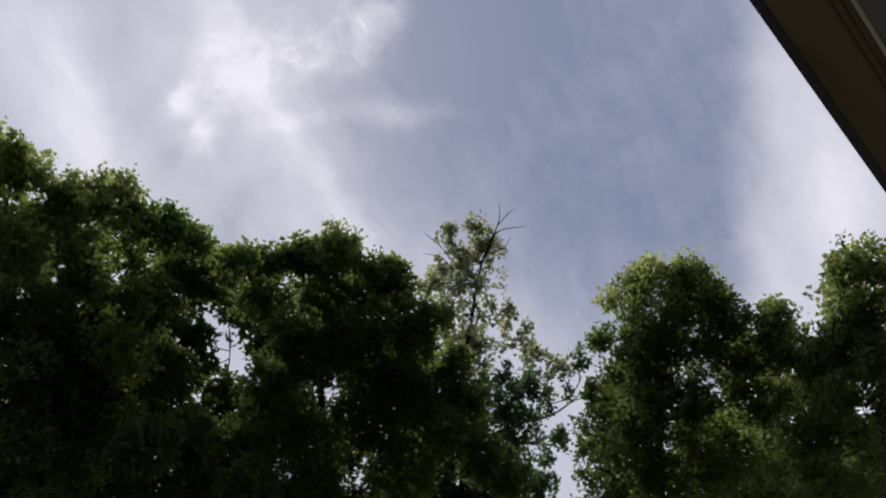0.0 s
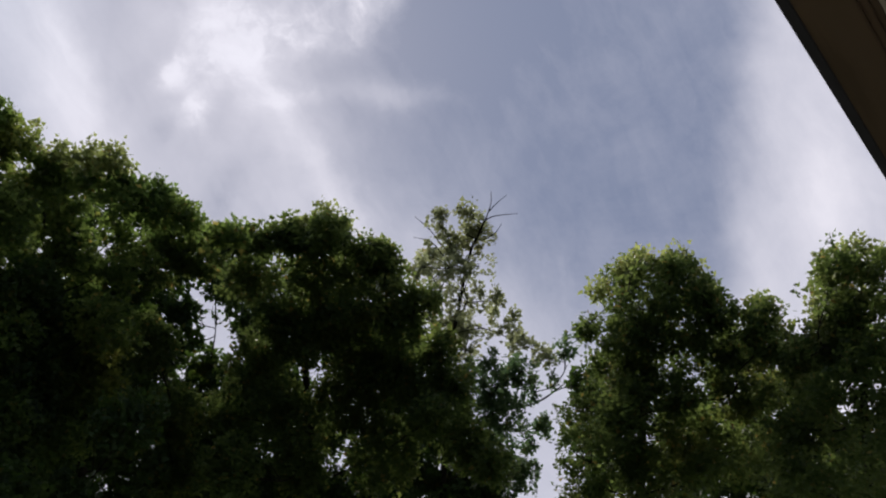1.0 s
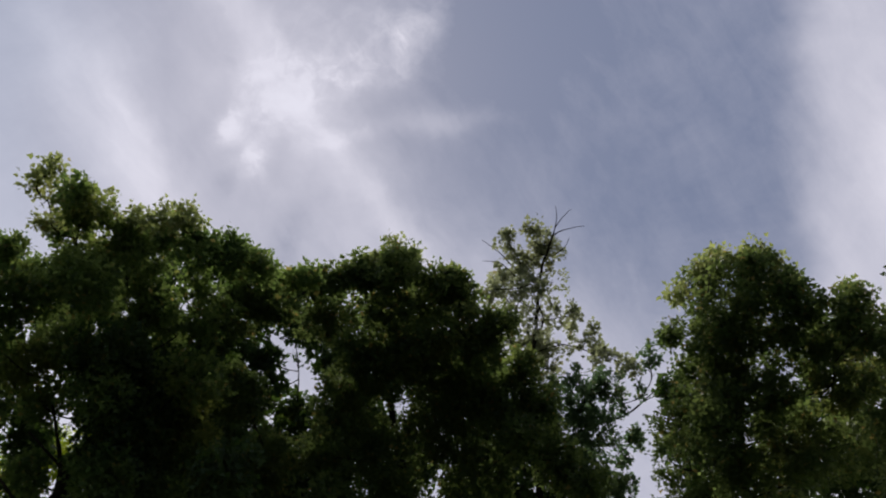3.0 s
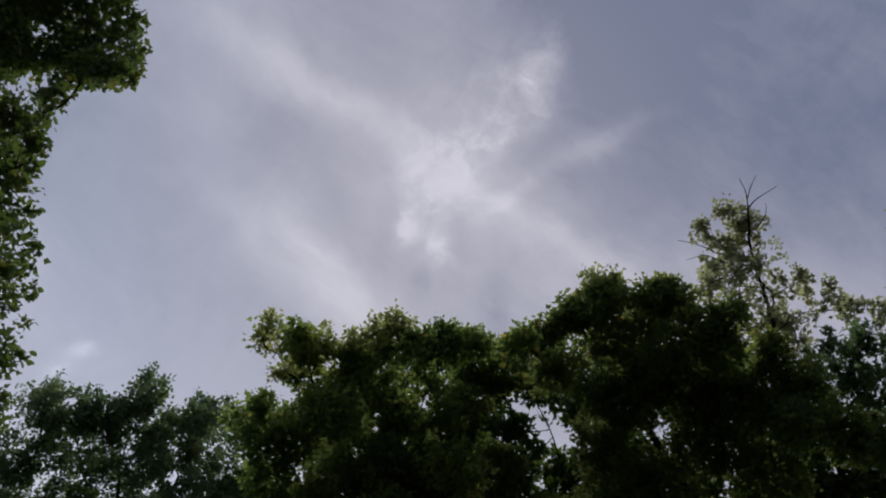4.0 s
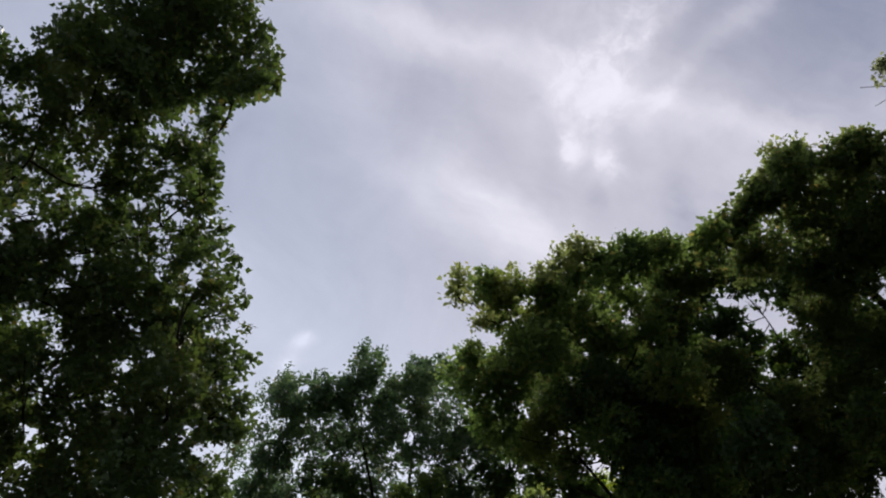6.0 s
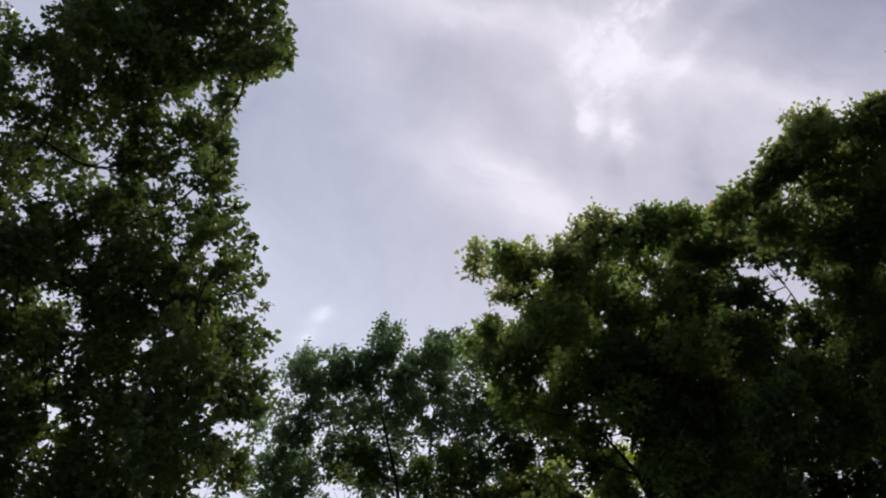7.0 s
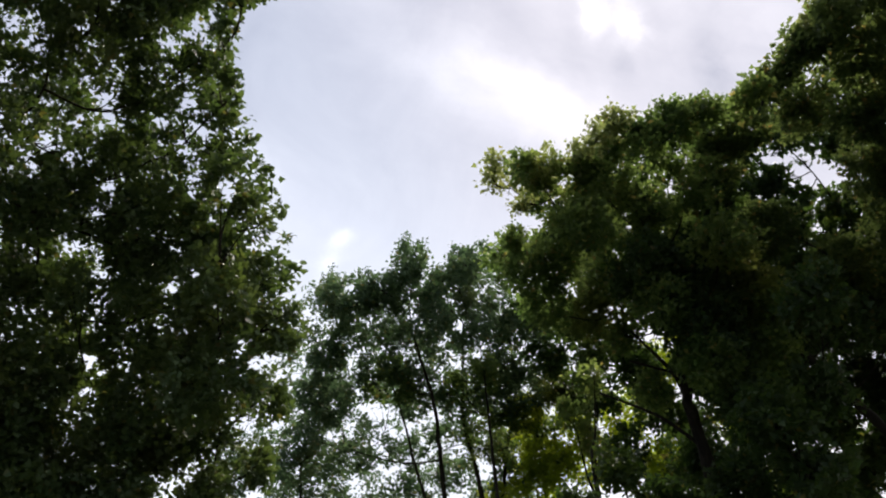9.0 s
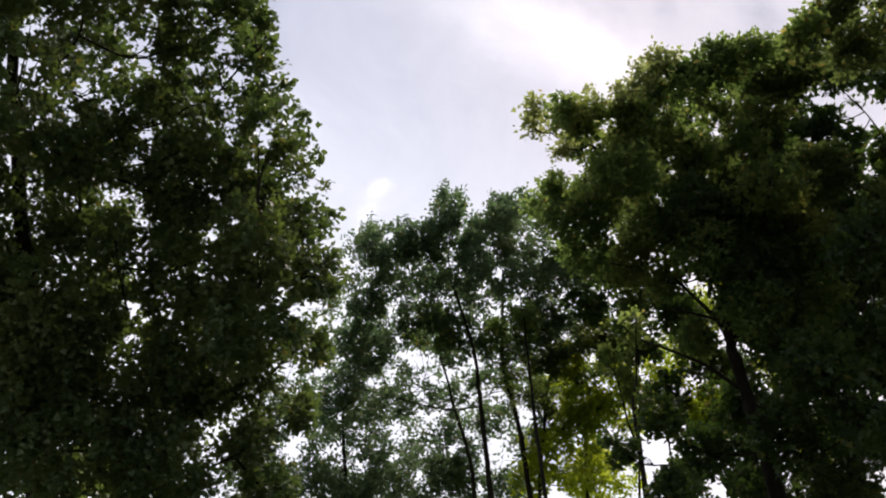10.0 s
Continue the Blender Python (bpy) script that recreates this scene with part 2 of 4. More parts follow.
def curve_points(points, steps):
    """A smooth line through the points."""
    p = [Vector(q) for q in points]
    p = [2 * p[0] - p[1]] + p + [2 * p[-1] - p[-2]]
    out = []
    for i in range(1, len(p) - 2):
        for k in range(steps):
            t = k / steps
            a, b, c, d = p[i - 1], p[i], p[i + 1], p[i + 2]
            out.append(0.5 * (2 * b + (c - a) * t + (2 * a - 5 * b + 4 * c - d) * t * t + (3 * b - a - 3 * c + d) * t ** 3))
    return out + [p[-2]]


def tube(verts, faces, line, r0, r1, sides=7, rough=0.0, rng=None):
    """Adds a tapered, slightly knotty stem along the line."""
    first = len(verts)
    for i, q in enumerate(line):
        ahead = (line[min(i + 1, len(line) - 1)] - line[max(i - 1, 0)]).normalized()
        side = ahead.cross(Vector((0.31, 0.92, 0.23))).normalized()
        up = side.cross(ahead)
        r = r0 + (r1 - r0) * (i / (len(line) - 1)) ** 0.8
        for k in range(sides):
            a = 2 * math.pi * k / sides
            rr = r * (1 + (rng.uniform(-rough, rough) if rng else 0))
            verts.append(q + (side * math.cos(a) + up * math.sin(a)) * rr)
    for i in range(len(line) - 1):
        for k in range(sides):
            a, b = first + i * sides + k, first + i * sides + (k + 1) % sides
            faces.append((a, b, b + sides, a + sides))
    faces.append(tuple(first + (len(line) - 1) * sides + k for k in range(sides)))


def ripple(p, f, seed):
    """Smooth noise from crossing waves, about -1 to 1."""
    a = np.sin(p[:, 0] * f + 1.7 * np.sin(p[:, 1] * f * 0.7 + seed) + seed * 2.1)
    b = np.sin(p[:, 1] * f * 1.1 + 1.5 * np.sin(p[:, 2] * f * 0.8 + seed * 1.3) + seed)
    c = np.sin(p[:, 2] * f * 0.9 + 1.6 * np.sin(p[:, 0] * f * 0.9 - seed) - seed * 0.7)
    return (a + b + c) / 3


def unit(a):
    return a / np.maximum(np.linalg.norm(a, axis=1, keepdims=True), 1e-6)


# sky gaps cut along the camera's lines of sight: x, y, z, half width
SIGHT_GAPS_NEAR = [
    (-8.22, 2.18, 9.59, 0.14), (-7.73, 2.94, 9.84, 0.12), (-8.01, 2.77, 9.63, 0.11),
    (-8.73, 0.86, 9.28, 0.14), (-8.41, 0.88, 9.63, 0.11), (-8.69, 1.65, 9.21, 0.14),
    (-8.71, 1.94, 9.11, 0.16), (-8.94, 1.63, 8.92, 0.11), (-8.74, 2.47, 8.93, 0.14),
    (-8.95, 2.52, 8.65, 0.14), (-9.44, 1.10, 8.35, 0.14), (-9.58, 1.37, 8.10, 0.13),
    (-9.48, 1.87, 8.14, 0.10), (-9.12, 3.56, 7.95, 0.16), (-8.94, 3.81, 8.07, 0.11),
    (-8.14, 3.86, 9.03, 0.17), (-7.81, 3.31, 9.62, 0.14), (-8.87, 3.14, 8.50, 0.05),
    (-9.66, 2.68, 7.56, 0.06),
] + [
    (-9.32, 3.59, 7.63, 0.08), (-9.12, 1.24, 8.76, 0.08), (-9.07, 4.64, 7.29, 0.10),
    (-9.05, 4.89, 7.12, 0.13), (-8.31, 2.88, 9.28, 0.08), (-8.38, 3.45, 8.96, 0.08),
    (-8.39, 1.90, 9.49, 0.06), (-8.47, 3.79, 8.69, 0.08), (-9.50, 4.71, 6.47, 0.10),
    (-9.68, 4.31, 6.47, 0.05), (-9.78, 1.28, 7.81, 0.06), (-9.33, 3.93, 7.40, 0.05),
    (-10.16, 2.23, 6.86, 0.05), (-9.88, 3.12, 6.95, 0.05),
] + [
    (-5.04, 2.06, 9.77, 0.07), (-5.00, 2.16, 9.78, 0.06), (-5.32, 2.17, 9.57, 0.03),
    (-5.44, 1.89, 9.55, 0.03), (-5.49, 1.67, 9.57, 0.03),
    (-5.95, 2.33, 9.31, 0.10), (-5.88, 2.47, 9.32, 0.08), (-5.74, 2.70, 9.35, 0.08),
    (-6.30, 2.11, 9.09, 0.08), (-6.29, 2.23, 9.07, 0.07), (-6.54, 1.34, 9.06, 0.07),
    (-6.36, 1.90, 9.10, 0.06), (-6.13, 2.30, 9.18, 0.08),
    (-8.60, 5.00, 6.74, 0.11), (-8.65, 4.71, 6.93, 0.08), (-9.06, 4.78, 6.10, 0.10),
    (-8.26, 4.97, 7.31, 0.05), (-9.05, 4.69, 6.23, 0.07), (-8.12, 5.14, 7.36, 0.10),
] + [
    (-8.08, 5.04, 7.50, 0.07), (-8.97, 5.01, 6.04, 0.08), (-8.91, 4.21, 6.92, 0.06),
    (-9.48, 2.82, 6.83, 0.09), (-9.53, 2.97, 6.66, 0.06), (-8.73, 3.41, 7.74, 0.07),
    (-8.53, 2.41, 8.45, 0.08), (-7.87, 2.12, 9.29, 0.08),
]
SIGHT_GAPS_FAR = [
    (-10.16, 14.29, 15.34, 0.23), (-8.37, 15.40, 15.32, 0.14), (-8.27, 16.11, 14.54, 0.12),
    (-8.92, 16.39, 13.73, 0.18), (-10.13, 15.88, 13.47, 0.20), (-9.52, 15.80, 14.07, 0.14),
    (-6.38, 17.22, 14.16, 0.16), (-5.77, 17.34, 14.28, 0.15), (-5.50, 17.83, 13.70, 0.15),
    (-5.98, 18.30, 12.73, 0.17), (-7.51, 16.09, 15.02, 0.08), (-10.34, 16.38, 12.56, 0.09),
    (-6.72, 18.88, 11.23, 0.12), (-10.95, 15.12, 13.73, 0.08), (-10.96, 15.45, 13.31, 0.08),
    (-10.64, 16.33, 12.36, 0.08),
] + [
    (-19.64, 10.24, 11.50, 0.51), (-19.33, 10.97, 11.35, 0.33), (-18.70, 10.89, 12.58, 0.48),
    (-18.82, 10.22, 13.02, 0.26), (-18.25, 12.76, 11.23, 0.43), (-17.66, 13.37, 11.51, 0.33),
    (-17.97, 13.96, 10.00, 0.43), (-18.67, 13.16, 9.77, 0.31), (-16.61, 15.32, 10.42, 0.40),
    (-17.07, 15.51, 9.09, 0.48), (-19.85, 11.63, 9.28, 0.26), (-19.50, 12.50, 8.80, 0.30),
    (-18.68, 13.85, 8.48, 0.36), (-17.73, 15.27, 7.97, 0.25), (-18.66, 12.34, 11.00, 0.30),
    (-17.48, 10.67, 14.63, 0.51), (-17.66, 11.05, 14.07, 0.43),
] + [
    (-16.62, 11.87, 14.72, 0.20), (-16.76, 12.55, 13.88, 0.16), (-15.62, 14.84, 12.77, 0.33),
    (-15.21, 15.25, 12.77, 0.26), (-15.55, 14.44, 13.38, 0.15), (-19.50, 12.24, 9.25, 0.20),
    (-17.17, 14.55, 10.66, 0.20), (-17.13, 13.64, 12.06, 0.16), (-17.82, 12.72, 12.07, 0.13),
    (-18.30, 12.24, 11.80, 0.13), (-17.92, 14.54, 9.06, 0.23), (-18.92, 13.27, 8.96, 0.20),
    (-16.30, 16.01, 9.74, 0.23), (-19.43, 11.75, 10.15, 0.20), (-16.90, 13.05, 13.14, 0.15),
    (-17.53, 12.38, 12.95, 0.15),
] + [
    (-9.42, 13.48, 14.61, 0.14), (-8.88, 14.75, 13.58, 0.13), (-9.01, 14.95, 13.23, 0.09),
    (-7.70, 15.21, 13.82, 0.10), (5.54, 15.65, 14.44, 0.07), (5.23, 16.25, 13.80, 0.09),
    (7.77, 15.55, 13.35, 0.08), (8.25, 15.33, 13.31, 0.10), (7.40, 16.09, 12.87, 0.09),
    (6.17, 15.49, 14.34, 0.07), (4.45, 16.44, 13.85, 0.07), (-6.04, 15.96, 13.80, 0.09),
    (-6.96, 15.78, 13.53, 0.13), (-7.09, 16.24, 12.83, 0.12),
    (-1.68, 17.78, 10.76, 0.22), (-1.90, 17.86, 10.55, 0.17), (-1.47, 17.65, 11.03, 0.12),
] + [
    (-19.81, 11.47, 13.28, 0.30), (-20.88, 10.96, 11.80, 0.26), (-18.70, 11.79, 14.72, 0.26),
    (-18.61, 11.57, 15.04, 0.18), (-18.93, 14.88, 10.56, 0.42), (-18.71, 14.47, 11.64, 0.25),
    (-18.99, 14.34, 11.28, 0.21), (-19.38, 13.61, 11.56, 0.21), (-18.37, 15.52, 10.64, 0.21),
]


def outside_sight_gaps(p, seed):
    """Which of the points lie clear of the ragged gaps fitted to the camera's view."""
    free = np.ones(len(p), bool)
    ragged = 0.95 + 0.75 * ripple(p, 13.0, seed) + np.where(np.random.default_rng(seed).random(len(p)) < 0.22, -0.6, 0.0)
    lo, hi = p.min(axis=0), p.max(axis=0)
    for sight_gaps, half in ((SIGHT_GAPS_NEAR, 2.6), (SIGHT_GAPS_FAR, 7.0)):
        for x, y, z, r in sight_gaps:
            mid = np.array((x, y, z))
            if np.linalg.norm(mid - np.clip(mid, lo, hi)) > half:
                continue
            axis = (mid - np.array((0, 0, 1.5))) / np.linalg.norm(mid - np.array((0, 0, 1.5)))
            d = p - mid
            s = d @ axis
            across = np.sqrt(np.maximum(np.sum(d * d, axis=1) - s * s, 0.0))
            free &= (np.abs(s) > half) | (across > r * ragged)
    return free


def foliage(name, lobes, leaf, cover, seed, mat, parent, gap=0.45, spray=0.30, core=2.4, grain=1.0, spires=1.0):
    """One mesh of folded, pointed leaves in flat sprays on the shoots of a crown's rounded masses (x, y, z, r), thickest inside."""
    rng = np.random.default_rng(seed)
    bunch = 9
    centres, outs, sizes = [], [], []
    for x, y, z, r in lobes:
        for inner in (False, True):
            length = leaf * (1.35 if inner else 1.0)
            count = int((core if inner else cover) * math.pi * r * r / (0.454 * length * length) / bunch) + 3
            d = unit(rng.normal(size=(count, 3)))
            if inner:
                reach = r * 0.66 * rng.random(count) ** 0.45
            else:
                reach = r * (0.48 + 0.36 * rng.random(count) ** 0.5)
            reach *= 1 + 0.24 * ripple(d * 2.0, 1.6, seed + x) + 0.20 * ripple(d * 5.0, 1.7, seed + y)
            # a few shoots stand out above the rest
            reach *= np.where((rng.random(count) < 0.10) & (d[:, 2] > 0.1), rng.uniform(1.05, 1.24, count), 1.0)
            p = np.array((x, y, z)) + d * reach[:, None] * np.array((1.0, 1.0, 0.94))
            keep = 0.7 * ripple(p, 2.4 * grain, seed * 0.37) + 0.6 * ripple(p, 5.3 * grain, seed * 0.91) + 0.5 * ripple(p, 12.0 * grain, seed * 0.53) < gap
            centres.append(p[keep])
            outs.append(d[keep])
            sizes.append(np.full(int(keep.sum()), length))
        # upright shoots break the outline on top
        for _ in range(int(spires * (1 + r))):
            d = unit(rng.normal(size=(1, 3)) * np.array((0.7, 0.7, 0.25)) + np.array((0, 0, 0.75)))[0]
            tall = rng.uniform(0.6, 1.3) * (0.10 + 0.08 * spires)
            steps = np.linspace(0, 1, 6)[:, None]
            p = np.array((x, y, z)) + d * r * 0.74 + (d * 0.4 + np.array((0, 0, 0.8)) + rng.normal(size=3) * 0.15) * tall * steps
            centres.append(p + rng.normal(size=(6, 3)) * 0.05 * (1.2 - steps))
            outs.append(unit(rng.normal(size=(6, 3)) * 0.6 + np.array((0, 0, 0.8))))
            sizes.append(np.full(6, leaf * 0.85))
    centres, outs, sizes = np.concatenate(centres), np.concatenate(outs), np.concatenate(sizes)
    k = len(centres)
    # each shoot grows outwards and up a little, its leaves spread in one tilted plane
    shoot = unit(outs * 0.8 + np.array((0, 0, 0.30)) + rng.normal(size=(k, 3)) * 0.50)
    flat = np.array((0, 0, 1.0)) + outs * 0.35 + rng.normal(size=(k, 3)) * 0.42
    flat = unit(flat - shoot * np.sum(flat * shoot, axis=1, keepdims=True))
    wing = np.cross(flat, shoot)
    long = (spray * rng.uniform(0.65, 1.25, k) * (sizes / leaf))[:, None]
    leaves = []
    for j in range(bunch):
        side = (0.0, 1.0, -1.0)[j % 3] if j < 3 else (1.0, -1.0)[j % 2]
        s = 0.5 - 0.92 * j / (bunch - 1) + rng.normal(size=(k, 1)) * 0.06
        at = centres + shoot * long * s + wing * (side * 0.16 + rng.normal(size=(k, 1)) * 0.22) * long + flat * rng.normal(size=(k, 1)) * 0.10 * long
        along = shoot * (1.0 if side == 0 else 0.45) + wing * side * 0.9 - np.array((0, 0, 0.22)) + rng.normal(size=(k, 3)) * 0.38
        leaves.append((at, along, flat + rng.normal(size=(k, 3)) * 0.40, sizes))
    p, along, normal, sizes = (np.concatenate(a) for a in zip(*leaves))
    free = outside_sight_gaps(p, seed)
    p, along, normal, sizes = p[free], along[free], unit(normal[free]), sizes[free]
    m = len(p)
    along = unit(along - normal * np.sum(along * normal, axis=1, keepdims=True))
    side = np.cross(normal, along)
    size = (sizes * rng.uniform(0.65, 1.3, m))[:, None]
    fold = rng.uniform(0.05, 0.35, m)[:, None]
    droop = rng.uniform(-0.05, 0.25, m)[:, None]

    def at(a, b, c):
        return p + along * size * a + side * size * b + normal * size * c

    shape = np.stack([p, at(0.30, 0.50, fold * 0.5), at(0.60, 0.22, fold * 0.22 - droop * 0.4), at(1.0, 0.0, -droop),
                      at(0.60, -0.22, fold * 0.22 - droop * 0.4), at(0.30, -0.50, fold * 0.5)], axis=1).reshape(-1, 3)
    corners = (np.arange(m, dtype=np.int32)[:, None] * 6 + np.array((0, 3, 2, 1, 0, 5, 4, 3), dtype=np.int32)).reshape(-1)
    me = bpy.data.meshes.new(name)
    me.vertices.add(m * 6)
    me.vertices.foreach_set("co", shape.astype(np.float32).reshape(-1))
    me.loops.add(m * 8)
    me.loops.foreach_set("vertex_index", corners)
    me.polygons.add(m * 2)
    me.polygons.foreach_set("loop_start", np.arange(0, m * 8, 4, dtype=np.int32))
    me.update(calc_edges=True)
    me.materials.append(mat)
    ob = new(name, me)
    ob.parent = parent
    tagged(ob, kind="stuff")
    return ob


def tree(lobes, stem, girth, label, mat=LEAF, leaf=0.12, cover=3.4, seed=1, gap=0.45, spray=0.30, core=2.4, grain=1.0, airy=(), airy_mat=None, airy_gap=0.7, airy_core=0.3, airy_cover=3.0, spires=1.0):
    """A tapered trunk, a limb with twigs to each mass of leaves, and the crown."""
    rng = random.Random(seed)
    foot = Vector(stem[0])
    if foot.z > 0:
        ahead = Vector(stem[1]) - foot
        foot = Vector((foot.x - ahead.x * 0.2, foot.y - ahead.y * 0.2, 0))
        stem = [foot] + list(stem)
    thing = new("deciduous_tree")
    tagged(thing, label, "tree", "trees round the yard")
    line = [q for q in curve_points(stem, 6)]
    for q in line[1:-1]:
        q += Vector((rng.uniform(-1, 1), rng.uniform(-1, 1), 0)) * girth * 0.18
    verts, faces = [], []
    tube(verts, faces, line, girth * 1.25, girth * 0.30, 10, 0.10, rng)
    mesh_object("trunk", verts, faces, BARK, thing, smooth=True)
    joints = [q for q in line if q.z > 0.28 * line[-1].z] or list(line)
    ends = sorted(list(lobes) + list(airy), key=lambda m: min((q - Vector(m[:3])).length for q in line))
    for x, y, z, r in ends:
        end = Vector((x, y, z))
        start = min(joints, key=lambda q: (q - end).length + 0.9 * max(0.0, q.z - end.z + 0.2))
        gone = (end - start).length
        if gone < 0.3:
            continue
        mid = start.lerp(end, 0.5) + Vector((rng.uniform(-0.15, 0.15), rng.uniform(-0.15, 0.15), rng.uniform(-0.16, 0.02))) * gone
        limb = curve_points([start, mid, end], 5)
        joints += limb[4:]
        verts, faces = [], []
        thick = min(girth * 0.26, 0.009 + 0.008 * gone)
        tube(verts, faces, limb, thick, 0.012, 6, 0.08, rng)
        bough = mesh_object("limb", verts, faces, BARK, thing, smooth=True)
        for k in range(4):
            a = limb[rng.randrange(3, len(limb))]
            d = Vector((rng.gauss(0, 1), rng.gauss(0, 1), rng.gauss(0.3, 0.8))).normalized()
            b = a.lerp(end, 0.6) + d * r * rng.uniform(0.5, 0.95)
            verts, faces = [], []
            tube(verts, faces, curve_points([a, a.lerp(b, 0.5) + Vector((0, 0, 0.08 * r)), b], 3), 0.012, 0.004, 4)
            mesh_object("twig", verts, faces, BARK, bough, smooth=True)
    foliage("crown", lobes, leaf, cover, seed, mat, thing, gap, spray, core, grain, spires)
    if airy:
        foliage("outer_foliage", airy, leaf, airy_cover, seed + 100, airy_mat, thing, airy_gap, spray, airy_core, grain, spires)
    return thing


# ---- ground ----
verts, faces, cells, reach = [], [], 60, 2500.0
for j in range(cells + 1):
    for i in range(cells + 1):
        a, b = 2 * i / cells - 1, 2 * j / cells - 1
        x, y = math.copysign(abs(a) ** 3, a) * reach, math.copysign(abs(b) ** 3, b) * reach
        d = math.hypot(x, y)
        verts.append((x, y, 0.0 if d < 6 else 0.10 * min(1, (d - 6) / 10) * noise.noise((x * 0.11, y * 0.11, 0))))
for j in range(cells):
    for i in range(cells):
        a = j * (cells + 1) + i
        faces.append((a, a + 1, a + cells + 2, a + cells + 1))
ground = tagged(mesh_object("ground", verts, faces, GRASS, smooth=True), "rough grass and leaf litter under the trees", "ground", kind="structure")

# ---- house with its porch roof over the viewer: x along the eave, y outwards ----
house = new("house")
house.matrix_world = pose(0.0095, -0.0105, 0, 0, 0, 43.35)
tagged(house, "house with a brown timber porch eave and an added, unseen upper storey", "house")
# unseen tall wall and roof, added to keep sky light off the trees
part("wall", box(-8.0, 8.5, -2.65, -2.40, 0.0, 6.30), BLOCK_WALL, house, "unseen tall brown wall added to block sky light")
bm = bmesh.new()
low, high = [[bm.verts.new((x, y, z)) for x in (-8.4, 8.9)] for y, z in ((-2.05, 6.15), (-6.5, 8.9))]
bm.faces.new((low[0], low[1], high[1], high[0]))
bmesh.ops.solidify(bm, geom=bm.faces[:], thickness=0.16)
part("roof", bm, SHINGLE, house, "unseen shingled roof slope added to block sky light")
# unseen floor, added to bounce light up onto the eave
part("bounce_floor", box(-5.0, 5.5, -2.40, 1.60, -0.05, 0.10, 0.01), BOUNCE_FLOOR, house, "unseen porch floor added to bounce light onto the eave")
part("porch_ceiling", box(-5.0, 5.5, -2.40, 0.0385, 2.772, 2.800), PANEL, house, "dull grey ceiling panels")
part("beam", box(-5.0, 5.5, 0.070, 0.145, 2.750, 2.860, 0.003), WOOD, house, "dark brown timber beam")
part("moulding", box(-5.0, 5.5, 0.058, 0.0695, 2.757, 2.800, 0.003), WOOD, house)
part("moulding", box(-5.0, 5.5, 0.047, 0.0575, 2.763, 2.800, 0.003), WOOD, house)
part("trim_strip", box(-5.0, 5.5, 0.039, 0.0465, 2.767, 2.800, 0.002), TRIM, house, "cream trim strip")
part("drip_edge", box(-5.0, 5.5, 0.1455, 0.162, 2.752, 2.868, 0.002), METAL, house, "dark metal drip edge")
# the roof over the porch rises towards the wall, its first course of shingles hangs a little over the edge
slope = (3.50 - 2.872) / 2.55
bm = bmesh.new()
corners = [bm.verts.new((x, y, 2.872 + slope * (0.15 - y) + dz)) for x in (-5.0, 5.5) for y in (0.15, -2.40) for dz in (0.0, 0.03)]
for face in ((0, 1, 3, 2), (4, 6, 7, 5), (0, 4, 5, 1), (2, 3, 7, 6), (1, 5, 7, 3), (0, 2, 6, 4)):
    bm.faces.new([corners[i] for i in face])
part("porch_roof", bm, SHINGLE, house, "low porch roof deck")
rng = random.Random(5)
shingle = None
for course in range(2):
    for k in range(35):
        if shingle is None:
            shingle = part("shingle", box(-0.148, 0.148, -0.20, 0.0, 0.0, 0.007, 0.002), SHINGLE, house, "dark asphalt shingle")
            piece = shingle
        else:
            piece = new("shingle", shingle.data)
            piece.parent = house
        y = 0.166 + rng.uniform(-0.004, 0.003) - 0.14 * course
        piece.matrix_local = pose(-4.8 + 0.3 * k + 0.15 * course, y, 2.9045 + slope * (0.15 - y) + 0.008 * course, -math.degrees(math.atan(slope)) - 1.5, 0, rng.uniform(-1.0, 1.0))

